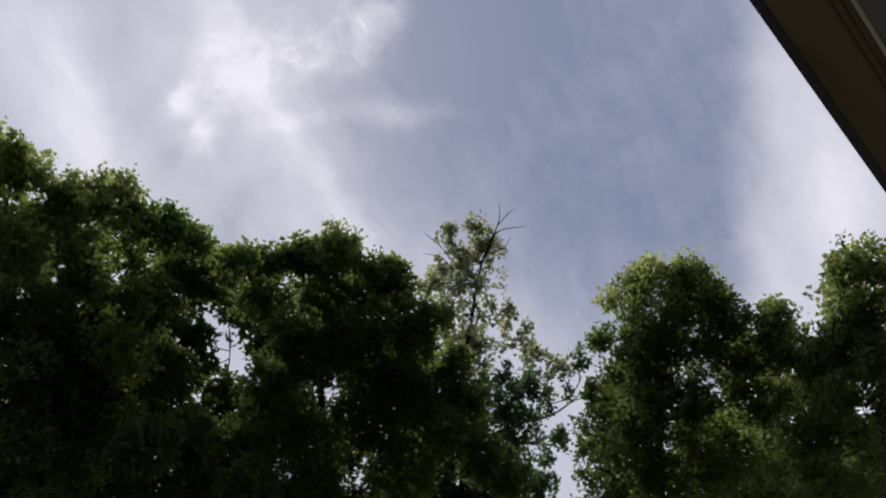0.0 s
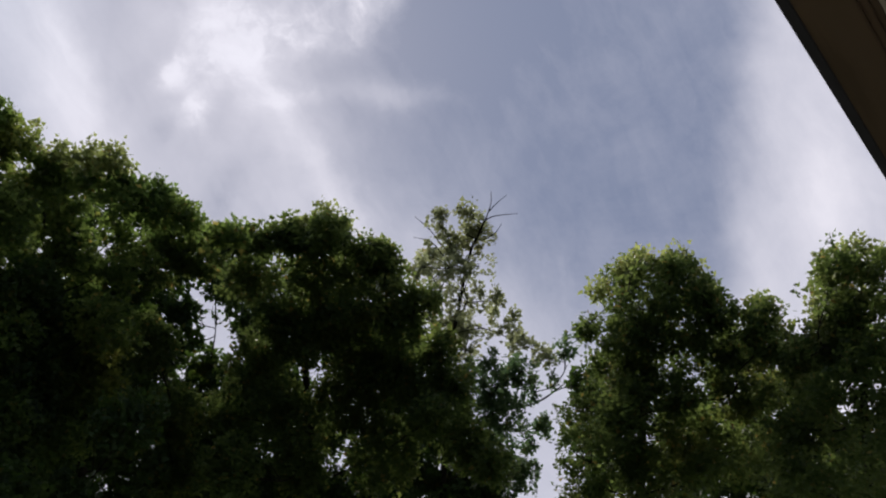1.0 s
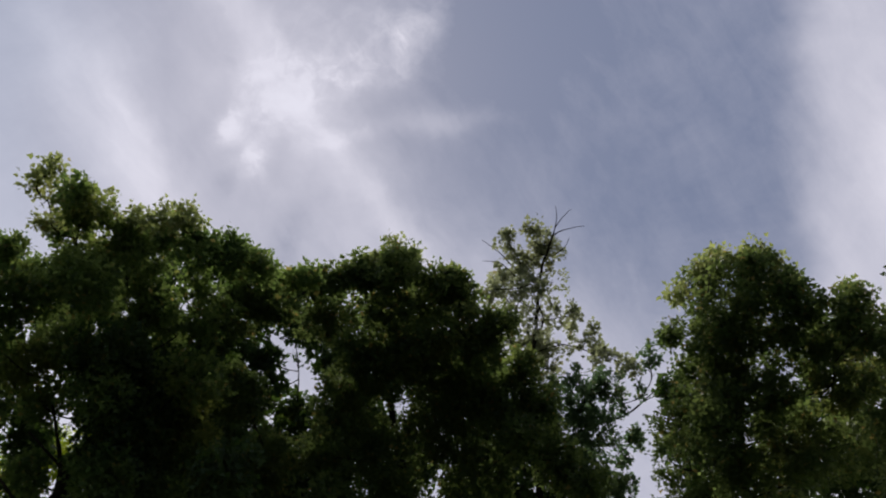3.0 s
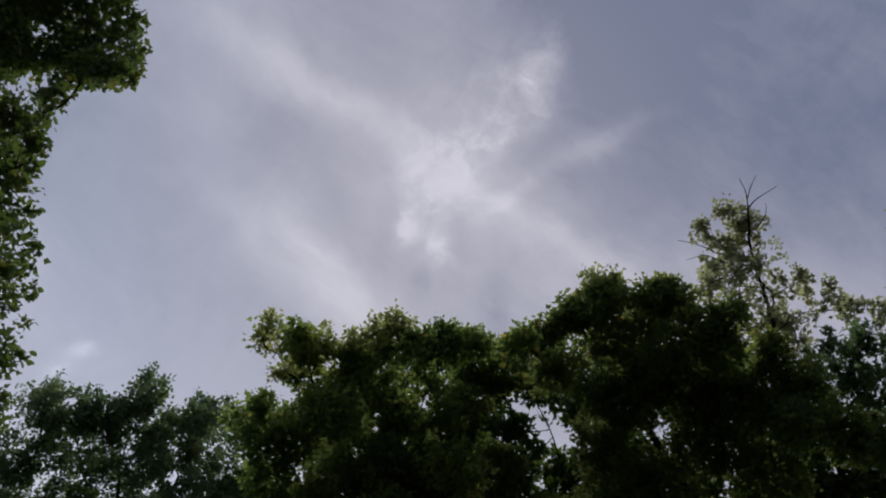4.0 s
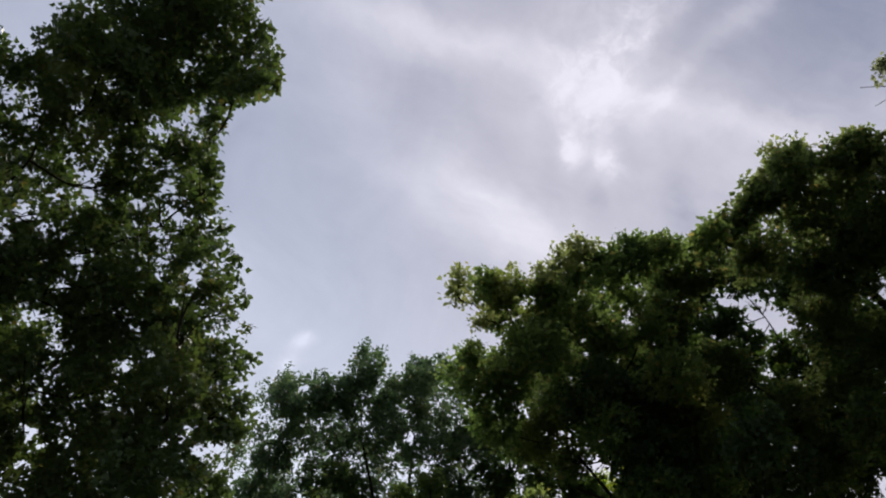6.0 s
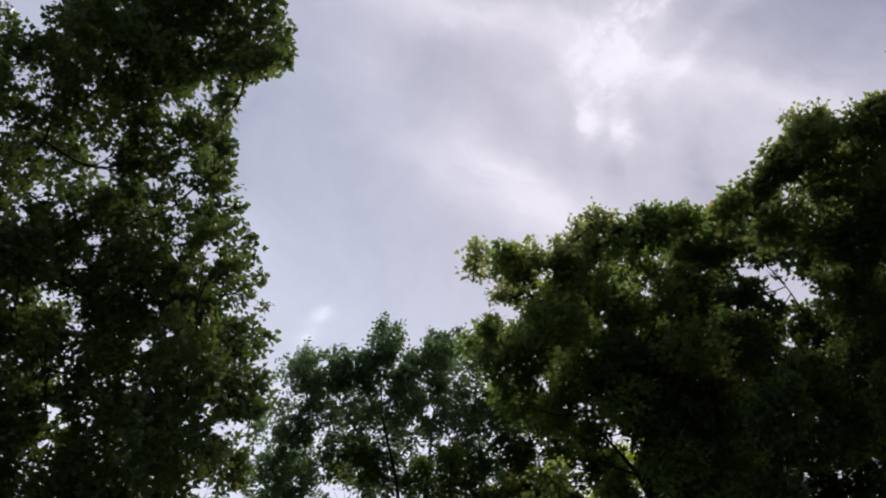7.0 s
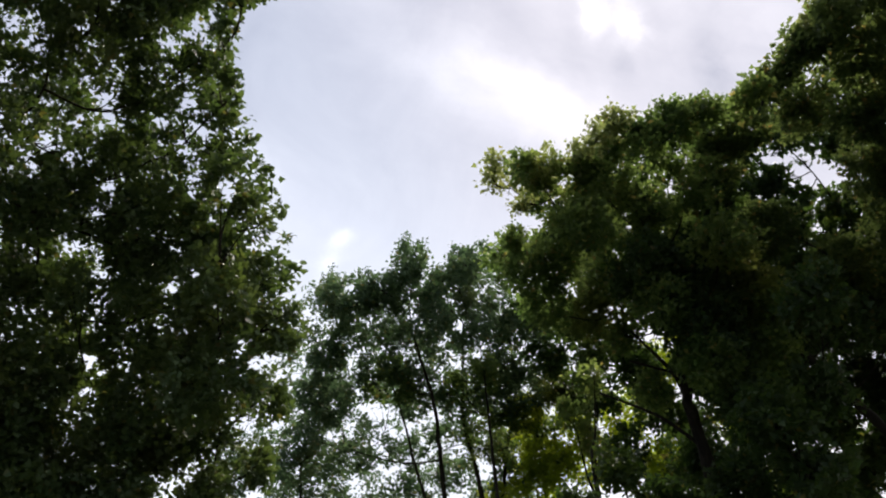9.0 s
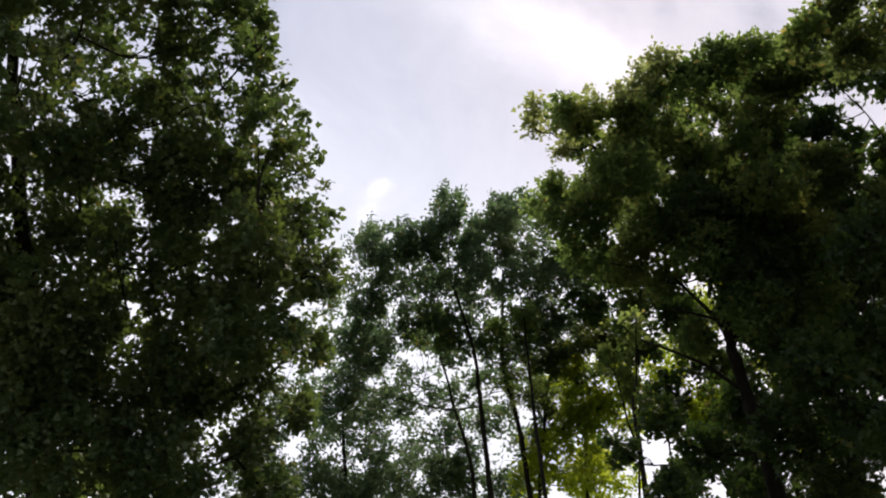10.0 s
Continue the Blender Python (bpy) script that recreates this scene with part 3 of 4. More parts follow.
# ---- trees ----
near_tree = tree([
    (-7.75, 3.73, 7.08, 0.69), (-8.87, 3.34, 7.34, 0.85), (-7.99, 4.51, 6.96, 0.42),
    (-8.16, 3.81, 6.25, 0.78), (-9.23, 3.65, 6.30, 0.84), (-8.93, 4.89, 6.54, 0.44),
    (-9.80, 1.85, 6.61, 0.93), (-10.28, 2.17, 5.56, 0.93), (-10.58, 1.07, 6.98, 1.15),
    (-10.00, 2.15, 6.16, 0.90), (-10.10, 2.41, 5.12, 0.96), (-9.85, 3.46, 5.60, 0.83),
    (-9.54, 4.03, 6.04, 0.45), (-9.62, 3.52, 4.77, 0.79), (-9.36, 4.30, 5.13, 0.44),
    (-9.43, 4.66, 4.70, 0.44), (-7.45, 3.30, 9.90, 0.27), (-7.82, 3.62, 9.35, 0.28),
    (-7.96, 4.14, 9.00, 0.25), (-8.09, 4.33, 8.59, 0.20), (-8.47, 3.84, 8.37, 0.40),
] + [
    (-8.64, 4.18, 8.13, 0.39),
] + [
    (-8.57, 4.66, 7.97, 0.23), (-8.58, 4.34, 7.52, 0.35), (-9.04, 3.98, 7.66, 0.40),
    (-7.67, 2.32, 9.40, 0.20), (-8.30, 2.86, 8.56, 0.30), (-9.15, 2.94, 8.23, 0.31),
] + [
    (-11.72, 2.34, 5.38, 0.51), (-11.64, 2.89, 5.27, 0.47), (-11.47, 3.41, 5.35, 0.47),
    (-11.30, 4.01, 5.29, 0.42), (-11.56, 2.35, 5.86, 0.42), (-11.42, 3.03, 5.83, 0.38),
    (-11.32, 1.95, 6.65, 0.34),
] + [
    (-8.62, 4.60, 7.10, 0.25), (-9.26, 4.48, 6.04, 0.34), (-9.16, 4.97, 5.71, 0.28),
    (-9.51, 4.48, 5.45, 0.39), (-9.55, 4.09, 5.78, 0.39),
], [(-11.42, 2.90, 2.35), (-11.13, 2.49, 4.74), (-10.54, 1.96, 6.65), (-9.43, 1.13, 8.70), (-8.05, 0.46, 10.30)], 0.17, "tall dark green oak close to the house, full to the ground, shade put into its leaves", LEAF_NEAR, 0.074, 4.2, 11, 0.24, 0.20, 1.8, 1.5,
                 [
    (-7.40, 3.10, 9.25, 0.60), (-8.10, 2.76, 9.01, 0.79), (-7.16, 3.51, 8.21, 0.48),
    (-8.31, 3.98, 8.52, 0.72), (-8.43, 3.10, 8.28, 0.86), (-7.94, 4.43, 7.69, 0.40),
] + [
    (-8.10, 0.88, 8.31, 0.88), (-9.87, 1.44, 8.17, 0.99), (-8.72, -0.11, 9.68, 1.07),
    (-9.48, 0.47, 8.22, 1.12),
] + [
    (-8.72, 1.69, 9.76, 0.65), (-8.84, 1.98, 8.65, 0.62), (-9.93, 2.30, 8.30, 0.66),
    (-9.92, 2.63, 7.17, 0.63), (-9.25, 3.31, 7.88, 0.52), (-9.74, 3.89, 7.15, 0.40),
    (-10.29, 3.15, 6.64, 0.56), (-8.64, 2.71, 9.30, 0.56), (-8.88, 2.89, 8.41, 0.47),
] + [
    (-8.08, 1.28, 9.08, 0.40), (-8.50, 1.75, 8.91, 0.41), (-8.56, 1.68, 8.00, 0.45),
    (-9.00, 2.36, 7.38, 0.42), (-7.62, 1.24, 9.65, 0.43), (-9.43, 2.00, 7.56, 0.44),
    (-9.48, 2.76, 6.72, 0.46), (-6.86, 2.43, 10.61, 0.32), (-8.65, 2.37, 8.30, 0.39),
] + [
    (-5.90, 2.60, 10.71, 0.72), (-5.41, 2.81, 10.09, 0.34), (-6.31, 2.13, 10.54, 0.78),
    (-6.55, 1.43, 9.88, 0.89), (-6.88, 2.92, 9.90, 0.34), (-7.37, 2.61, 9.80, 0.67),
    (-7.68, 0.55, 9.74, 0.85), (-8.27, -0.12, 9.55, 0.95), (-6.21, 2.25, 10.85, 0.75),
    (-6.09, 1.58, 10.68, 0.92), (-5.44, 1.89, 11.10, 0.77), (-7.14, 1.67, 10.14, 1.01),
] + [
    (-5.11, 2.78, 9.39, 0.18), (-5.02, 2.92, 9.40, 0.10), (-5.29, 2.74, 9.28, 0.15),
    (-5.34, 2.58, 9.30, 0.17), (-5.69, 2.57, 9.04, 0.12), (-5.83, 2.62, 8.92, 0.10),
    (-5.90, 2.77, 8.80, 0.09),
    (-5.86, 2.58, 9.45, 0.11), (-6.01, 2.64, 9.32, 0.12), (-6.07, 2.78, 9.22, 0.11),
    (-6.21, 2.82, 9.09, 0.09), (-6.32, 2.91, 8.96, 0.10),
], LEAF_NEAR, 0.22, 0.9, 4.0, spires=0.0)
leaning = tree([
    (-8.50, 11.16, 12.77, 0.36), (-9.73, 12.39, 13.50, 0.32), (-8.09, 11.83, 13.00, 0.45),
    (-7.55, 12.79, 13.95, 0.37), (-8.12, 13.19, 13.73, 0.80), (-6.54, 12.52, 13.00, 0.61),
    (-5.76, 12.84, 13.12, 0.52), (-5.86, 14.36, 13.71, 0.67), (-8.71, 12.21, 12.29, 0.65),
    (-8.41, 13.77, 12.71, 0.93), (-6.63, 13.53, 12.40, 0.83), (-9.32, 12.19, 11.47, 0.64),
    (-9.42, 14.03, 11.69, 0.93), (-7.94, 14.54, 12.07, 0.93), (-6.31, 13.75, 10.75, 0.74),
] + [
    (-7.88, 13.47, 10.07, 0.72), (-9.71, 11.50, 11.24, 0.63), (-9.63, 11.24, 11.90, 0.32),
    (-9.87, 12.66, 12.51, 0.45), (-10.48, 11.54, 12.01, 0.30), (-10.17, 13.69, 10.93, 0.69),
    (-9.33, 13.90, 10.13, 0.54), (-7.41, 14.82, 10.23, 0.89), (-7.63, 14.17, 8.83, 0.72),
    (-6.53, 15.04, 10.09, 0.69), (-6.95, 15.25, 8.92, 0.77), (-9.51, 14.79, 9.04, 0.52),
    (-9.92, 12.27, 10.67, 0.62), (-8.38, 11.08, 12.87, 0.44), (-8.36, 10.47, 12.65, 0.43),
    (-8.11, 12.26, 12.87, 0.70), (-8.16, 11.80, 11.61, 0.72), (-5.93, 12.66, 13.44, 0.33),
    (-5.17, 12.76, 13.04, 0.35), (-4.72, 13.42, 13.19, 0.33), (-6.47, 12.55, 13.29, 0.33),
] + [
    (-4.35, 13.43, 13.34, 0.28),
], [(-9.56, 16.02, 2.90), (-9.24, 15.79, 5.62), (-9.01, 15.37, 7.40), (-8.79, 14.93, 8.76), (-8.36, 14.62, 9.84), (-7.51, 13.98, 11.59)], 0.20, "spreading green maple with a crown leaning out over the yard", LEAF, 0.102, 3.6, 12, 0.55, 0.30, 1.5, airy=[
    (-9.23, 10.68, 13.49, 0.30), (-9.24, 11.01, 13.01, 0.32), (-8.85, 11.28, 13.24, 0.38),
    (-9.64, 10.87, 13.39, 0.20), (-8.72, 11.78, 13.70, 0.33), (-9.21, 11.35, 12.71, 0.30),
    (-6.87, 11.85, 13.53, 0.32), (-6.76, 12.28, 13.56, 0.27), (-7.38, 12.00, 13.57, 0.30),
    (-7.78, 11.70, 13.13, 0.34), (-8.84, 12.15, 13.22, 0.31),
], airy_mat=LEAF_SUNLIT)
for line, thick in (([(-8.76, 14.86, 8.67), (-8.78, 14.64, 9.12), (-8.93, 14.25, 9.67), (-9.09, 13.86, 10.16)], 0.075), ([(-8.96, 15.32, 7.62), (-9.40, 14.75, 8.35), (-9.81, 14.28, 8.76), (-10.21, 13.83, 9.10)], 0.05), ([(-8.75, 14.65, 9.13), (-9.07, 14.34, 9.34), (-9.37, 14.03, 9.55)], 0.035)):
    verts, faces = [], []
    tube(verts, faces, curve_points(line, 5), thick, 0.02, 7, 0.08, random.Random(3))
    mesh_object("bough", verts, faces, BARK, leaning, smooth=True)
tree([
    (-4.88, 14.92, 14.34, 0.45), (-4.16, 14.49, 14.20, 0.38), (-3.58, 14.76, 14.66, 0.50),
    (-2.52, 13.92, 14.22, 0.55), (-2.86, 15.10, 14.06, 0.82), (-1.38, 15.11, 14.65, 0.58),
    (-2.09, 15.97, 14.73, 0.79), (-4.43, 16.07, 14.30, 0.87), (-0.78, 15.31, 13.66, 0.60),
    (-2.92, 16.18, 13.02, 1.10), (-1.32, 16.86, 13.39, 1.02), (-6.27, 14.57, 13.30, 0.81),
    (-5.28, 14.60, 13.47, 0.59), (-4.02, 17.32, 12.67, 0.86),
] + [
    (-0.05, 16.83, 12.53, 0.83), (-1.71, 17.79, 12.21, 1.07), (-3.22, 17.53, 11.47, 0.98),
    (-0.60, 18.20, 11.26, 1.13), (0.89, 18.02, 12.43, 0.61), (-2.41, 18.20, 10.59, 0.84),
    (1.44, 18.10, 11.45, 0.64), (-4.43, 17.62, 11.37, 0.71), (-5.44, 17.22, 10.86, 0.84),
    (-6.26, 16.08, 12.01, 0.83), (-5.35, 18.30, 10.00, 0.86), (-3.77, 16.85, 9.60, 0.79),
] + [
    (-0.11, 15.27, 13.63, 0.51), (0.34, 16.38, 13.26, 0.58), (0.81, 16.83, 12.57, 0.58),
    (0.44, 16.73, 11.53, 0.67), (1.24, 17.56, 11.51, 0.64), (1.98, 17.38, 10.84, 0.54),
    (-0.59, 15.66, 13.28, 0.67), (-1.59, 15.31, 13.21, 0.66), (-2.30, 16.15, 13.42, 0.83),
    (-0.93, 17.06, 12.57, 0.84), (-3.46, 15.94, 13.10, 0.69), (-2.36, 14.58, 14.62, 0.35),
    (-1.80, 14.63, 14.44, 0.38), (-1.28, 15.10, 14.71, 0.39), (-0.93, 15.29, 14.29, 0.41),
    (-2.90, 14.45, 14.46, 0.35), (-3.54, 14.61, 14.48, 0.33), (-4.13, 14.48, 14.15, 0.33),
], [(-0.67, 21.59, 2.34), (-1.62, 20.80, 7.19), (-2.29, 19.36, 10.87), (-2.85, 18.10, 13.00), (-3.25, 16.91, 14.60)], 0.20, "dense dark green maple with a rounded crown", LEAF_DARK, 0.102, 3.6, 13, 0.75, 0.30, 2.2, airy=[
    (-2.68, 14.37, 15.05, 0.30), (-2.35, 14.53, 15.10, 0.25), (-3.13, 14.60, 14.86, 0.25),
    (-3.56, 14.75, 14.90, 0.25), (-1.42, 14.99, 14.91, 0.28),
], airy_mat=LEAF_SUNLIT)
SPARSE = [
    (-0.07, 16.33, 17.49, 0.31), (0.61, 16.23, 17.79, 0.28), (1.20, 16.96, 17.73, 0.42),
    (-0.10, 17.99, 17.37, 0.49), (0.60, 16.67, 16.21, 0.52), (1.26, 17.46, 17.00, 0.42),
    (0.24, 18.38, 16.56, 0.52), (1.03, 17.72, 15.84, 0.53), (1.75, 17.61, 15.95, 0.28),
    (1.58, 18.28, 15.46, 0.44), (2.21, 17.72, 15.22, 0.37), (2.71, 19.00, 15.60, 0.36),
    (1.20, 19.17, 15.37, 0.55), (1.96, 17.91, 13.99, 0.45),
] + [
    (2.72, 18.52, 14.32, 0.48), (3.40, 19.01, 15.35, 0.36), (3.63, 17.47, 14.44, 0.29),
    (3.65, 18.40, 14.04, 0.29), (3.17, 18.93, 14.05, 0.30), (1.61, 19.44, 14.08, 0.80),
    (2.48, 18.80, 13.18, 0.66), (3.55, 19.66, 13.43, 0.27), (2.80, 20.52, 13.08, 0.75),
    (2.01, 20.33, 12.38, 0.95), (3.29, 20.63, 12.39, 0.47), (-0.45, 16.52, 15.83, 0.36),
    (-0.17, 18.71, 15.84, 0.58),
] + [
    (2.02, 18.94, 13.82, 0.53), (1.43, 19.51, 14.66, 0.49), (2.45, 18.75, 14.29, 0.38),
    (2.14, 19.68, 13.06, 0.53), (3.16, 20.29, 13.35, 0.39), (2.71, 20.34, 12.14, 0.63),
    (1.15, 19.07, 16.09, 0.43), (0.57, 18.75, 15.77, 0.42), (0.31, 16.74, 17.13, 0.35),
    (0.77, 16.89, 17.65, 0.35), (0.90, 17.09, 17.11, 0.38), (0.46, 17.04, 16.93, 0.38),
    (1.01, 16.71, 17.87, 0.24), (0.74, 17.65, 16.56, 0.41), (1.19, 16.78, 16.91, 0.31),
    (0.19, 17.59, 16.42, 0.38),
]
# pale leaves above 15.2 m, a darker bluish green below
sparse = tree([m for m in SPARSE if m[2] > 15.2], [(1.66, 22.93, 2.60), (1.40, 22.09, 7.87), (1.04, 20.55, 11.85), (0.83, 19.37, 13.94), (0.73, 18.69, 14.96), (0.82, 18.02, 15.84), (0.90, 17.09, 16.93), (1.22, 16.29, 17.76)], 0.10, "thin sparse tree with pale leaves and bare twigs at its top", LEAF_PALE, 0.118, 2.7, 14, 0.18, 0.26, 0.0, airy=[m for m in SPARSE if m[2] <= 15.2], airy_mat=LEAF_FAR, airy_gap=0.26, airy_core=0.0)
for line, thick in (([(1.22, 16.29, 17.76), (1.29, 16.00, 18.04), (1.25, 15.74, 18.29)], 0.02), ([(1.23, 16.31, 17.73), (1.48, 16.20, 17.82), (2.05, 16.07, 17.89)], 0.025), ([(1.27, 16.15, 17.89), (1.44, 15.96, 18.06), (1.68, 15.76, 18.23)], 0.018), ([(1.20, 16.73, 17.30), (1.53, 16.53, 17.48), (1.66, 16.33, 17.68)], 0.018), ([(0.09, 16.95, 17.12), (-0.27, 16.70, 17.38), (-0.75, 16.47, 17.60)], 0.018), ([(0.20, 17.15, 16.89), (-0.21, 16.91, 17.15), (-0.72, 16.87, 17.18)], 0.018),
                    ([(1.01, 19.91, 13.05), (2.33, 19.46, 13.61), (3.29, 19.15, 13.88), (3.92, 18.75, 14.30), (4.32, 18.48, 14.57)], 0.05), ([(3.36, 19.11, 13.92), (3.74, 18.89, 14.15), (4.07, 18.75, 14.25), (4.30, 18.74, 14.20)], 0.02), ([(3.70, 18.86, 14.20), (3.65, 18.72, 14.43), (3.50, 18.55, 14.71)], 0.02)):
    verts, faces = [], []
    tube(verts, faces, curve_points(line, 5), thick, 0.007, 6)
    mesh_object("bare_twig", verts, faces, BARK, sparse, "bare grey twig", True)
tree([
    (4.65, 15.52, 15.43, 0.44), (5.13, 15.29, 15.67, 0.53), (5.80, 14.65, 15.25, 0.59),
    (6.87, 15.75, 15.54, 0.55), (4.12, 15.09, 14.06, 0.50), (3.88, 15.86, 14.04, 0.37),
    (5.11, 15.72, 14.63, 0.85), (6.02, 15.14, 14.29, 0.84), (6.69, 14.40, 14.00, 0.51),
    (7.43, 14.01, 13.73, 0.48), (8.31, 15.07, 14.21, 0.44), (7.71, 15.95, 14.63, 0.73),
    (4.72, 16.19, 13.55, 0.68), (5.82, 16.13, 13.65, 0.85),
] + [
    (4.70, 17.42, 13.19, 0.68), (4.29, 18.11, 12.82, 0.66), (3.90, 17.62, 11.71, 0.46),
    (5.17, 16.12, 11.98, 1.09), (6.56, 16.99, 12.14, 0.93), (4.70, 17.63, 11.44, 0.98),
    (8.32, 16.16, 13.75, 0.59), (7.80, 16.82, 11.90, 0.93), (6.54, 18.13, 11.48, 1.19),
    (6.85, 15.61, 13.42, 0.58), (8.67, 16.64, 13.21, 0.52), (4.12, 17.87, 10.92, 0.58),
    (5.24, 14.37, 13.99, 0.54), (4.58, 15.09, 13.39, 0.54), (5.30, 15.24, 13.60, 0.61),
    (6.37, 15.25, 13.58, 0.56), (4.42, 14.79, 13.97, 0.49), (5.22, 16.19, 12.95, 0.62),
    (5.87, 15.47, 12.26, 0.60), (6.90, 14.93, 13.42, 0.50),
] + [
    (7.17, 15.80, 12.57, 0.48), (7.55, 15.78, 12.35, 0.37),
    (6.61, 14.23, 13.73, 0.52), (6.19, 14.02, 14.20, 0.38), (7.08, 14.27, 13.41, 0.57),
    (7.61, 14.29, 13.05, 0.57), (8.04, 14.27, 12.77, 0.44), (6.12, 14.57, 13.60, 0.60),
    (4.56, 14.23, 14.67, 0.35), (5.57, 13.91, 14.61, 0.35),
    (5.28, 16.74, 11.30, 0.66), (5.53, 17.06, 10.57, 0.69), (4.92, 16.38, 12.09, 0.55),
    (7.13, 15.05, 12.78, 0.47), (7.63, 15.18, 12.26, 0.47), (6.50, 16.42, 11.10, 0.69),
    (4.35, 17.35, 10.68, 0.36),
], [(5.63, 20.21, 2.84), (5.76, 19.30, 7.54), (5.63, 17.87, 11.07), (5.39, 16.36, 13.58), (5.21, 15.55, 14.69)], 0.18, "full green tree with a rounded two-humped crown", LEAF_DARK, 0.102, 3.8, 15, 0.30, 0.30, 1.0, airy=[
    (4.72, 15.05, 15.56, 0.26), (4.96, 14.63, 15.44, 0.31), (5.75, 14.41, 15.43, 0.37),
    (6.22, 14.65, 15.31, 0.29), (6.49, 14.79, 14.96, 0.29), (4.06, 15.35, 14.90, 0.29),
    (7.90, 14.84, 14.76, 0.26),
], airy_mat=LEAF_SUNLIT, spires=0.45)
tree([
    (7.79, 11.44, 13.04, 0.40), (8.60, 11.73, 13.50, 0.48), (7.86, 12.06, 12.70, 0.51),
    (8.67, 12.49, 12.72, 0.66), (8.00, 12.92, 12.21, 0.56), (7.94, 13.84, 12.46, 0.49),
    (8.47, 12.72, 11.60, 0.72), (8.58, 14.71, 12.12, 0.66), (7.86, 14.92, 10.97, 0.80),
    (8.87, 13.47, 11.23, 0.59), (9.24, 14.84, 10.51, 0.85), (7.82, 14.58, 9.84, 0.80),
    (9.16, 11.17, 12.56, 1.00), (9.32, 12.42, 11.11, 1.15), (9.35, 13.27, 9.58, 1.28),
    (8.50, 13.14, 12.32, 0.52), (8.53, 13.15, 13.07, 0.48), (8.05, 14.30, 11.10, 0.52),
    (8.88, 14.47, 11.31, 0.48), (8.26, 13.30, 11.30, 0.46),
], [(8.59, 17.13, 2.98), (9.15, 16.01, 6.97), (9.25, 14.64, 9.89), (9.03, 13.30, 12.08), (8.80, 12.42, 13.28)], 0.14, "pale green tree standing beside the porch side of the yard", LEAF_DARK, 0.102, 3.4, 16, 0.36, 0.30, 0.5, airy=[
    (8.28, 12.12, 13.81, 0.42), (8.49, 11.53, 13.41, 0.47), (8.28, 12.71, 13.30, 0.50),
    (8.18, 13.13, 12.56, 0.47), (7.82, 13.62, 12.29, 0.44), (8.73, 12.54, 13.07, 0.53),
], airy_mat=LEAF_SUNLIT, airy_gap=0.3)
tree([
    (-18.62, 12.29, 15.44, 0.84), (-17.43, 12.44, 15.15, 0.86), (-17.24, 12.97, 14.21, 1.21),
    (-18.41, 12.50, 13.88, 0.86), (-15.39, 13.07, 15.30, 0.66), (-15.97, 13.56, 14.70, 0.96),
    (-17.76, 14.05, 13.77, 1.19), (-18.99, 13.37, 13.19, 0.95), (-15.52, 13.83, 13.76, 0.77),
    (-18.17, 15.15, 12.84, 1.02),
] + [
    (-17.39, 11.67, 14.58, 0.58), (-16.62, 12.03, 14.37, 0.57), (-16.14, 12.55, 14.65, 0.57),
    (-16.28, 13.48, 15.49, 0.53), (-15.75, 13.57, 15.82, 0.42), (-15.01, 14.02, 14.79, 0.51),
    (-14.22, 14.19, 14.94, 0.47), (-13.83, 15.04, 15.35, 0.51), (-13.04, 15.38, 15.21, 0.50),
    (-12.99, 16.11, 15.38, 0.48),
] + [
    (-18.40, 11.61, 13.94, 0.52), (-18.56, 12.19, 13.11, 0.62), (-19.11, 11.93, 12.46, 0.52),
    (-18.93, 12.62, 11.98, 0.62), (-19.49, 12.33, 11.26, 0.62), (-19.11, 13.12, 10.99, 0.62),
    (-20.00, 12.06, 10.53, 0.62),
], [(-18.96, 16.45, 4.11), (-18.32, 16.14, 8.01), (-17.73, 15.62, 10.52), (-17.26, 15.18, 12.08), (-16.83, 14.24, 13.96)], 0.11, "slender tree with a light crown behind the yard", LEAF_FAR, 0.110, 3.4, 17, 0.20, core=0.7, grain=1.5, spires=2.5)
tree([
    (-15.26, 15.24, 15.87, 0.72), (-16.63, 15.92, 15.80, 1.05), (-16.04, 16.83, 15.54, 1.27),
    (-17.46, 15.88, 14.10, 1.09), (-15.66, 15.87, 13.43, 1.08), (-16.31, 17.23, 12.50, 1.01),
    (-15.37, 17.41, 14.10, 1.13), (-17.67, 16.54, 12.54, 0.83), (-15.74, 17.66, 12.55, 0.92),
], [(-18.97, 17.93, 4.10), (-18.27, 17.67, 8.14), (-17.82, 17.14, 10.44), (-17.49, 16.55, 12.08), (-16.33, 15.96, 14.59)], 0.11, "slender tree leaning among others behind the yard", LEAF_FAR, 0.110, 3.4, 18, 0.30, core=1.0, grain=1.5, spires=2.5)
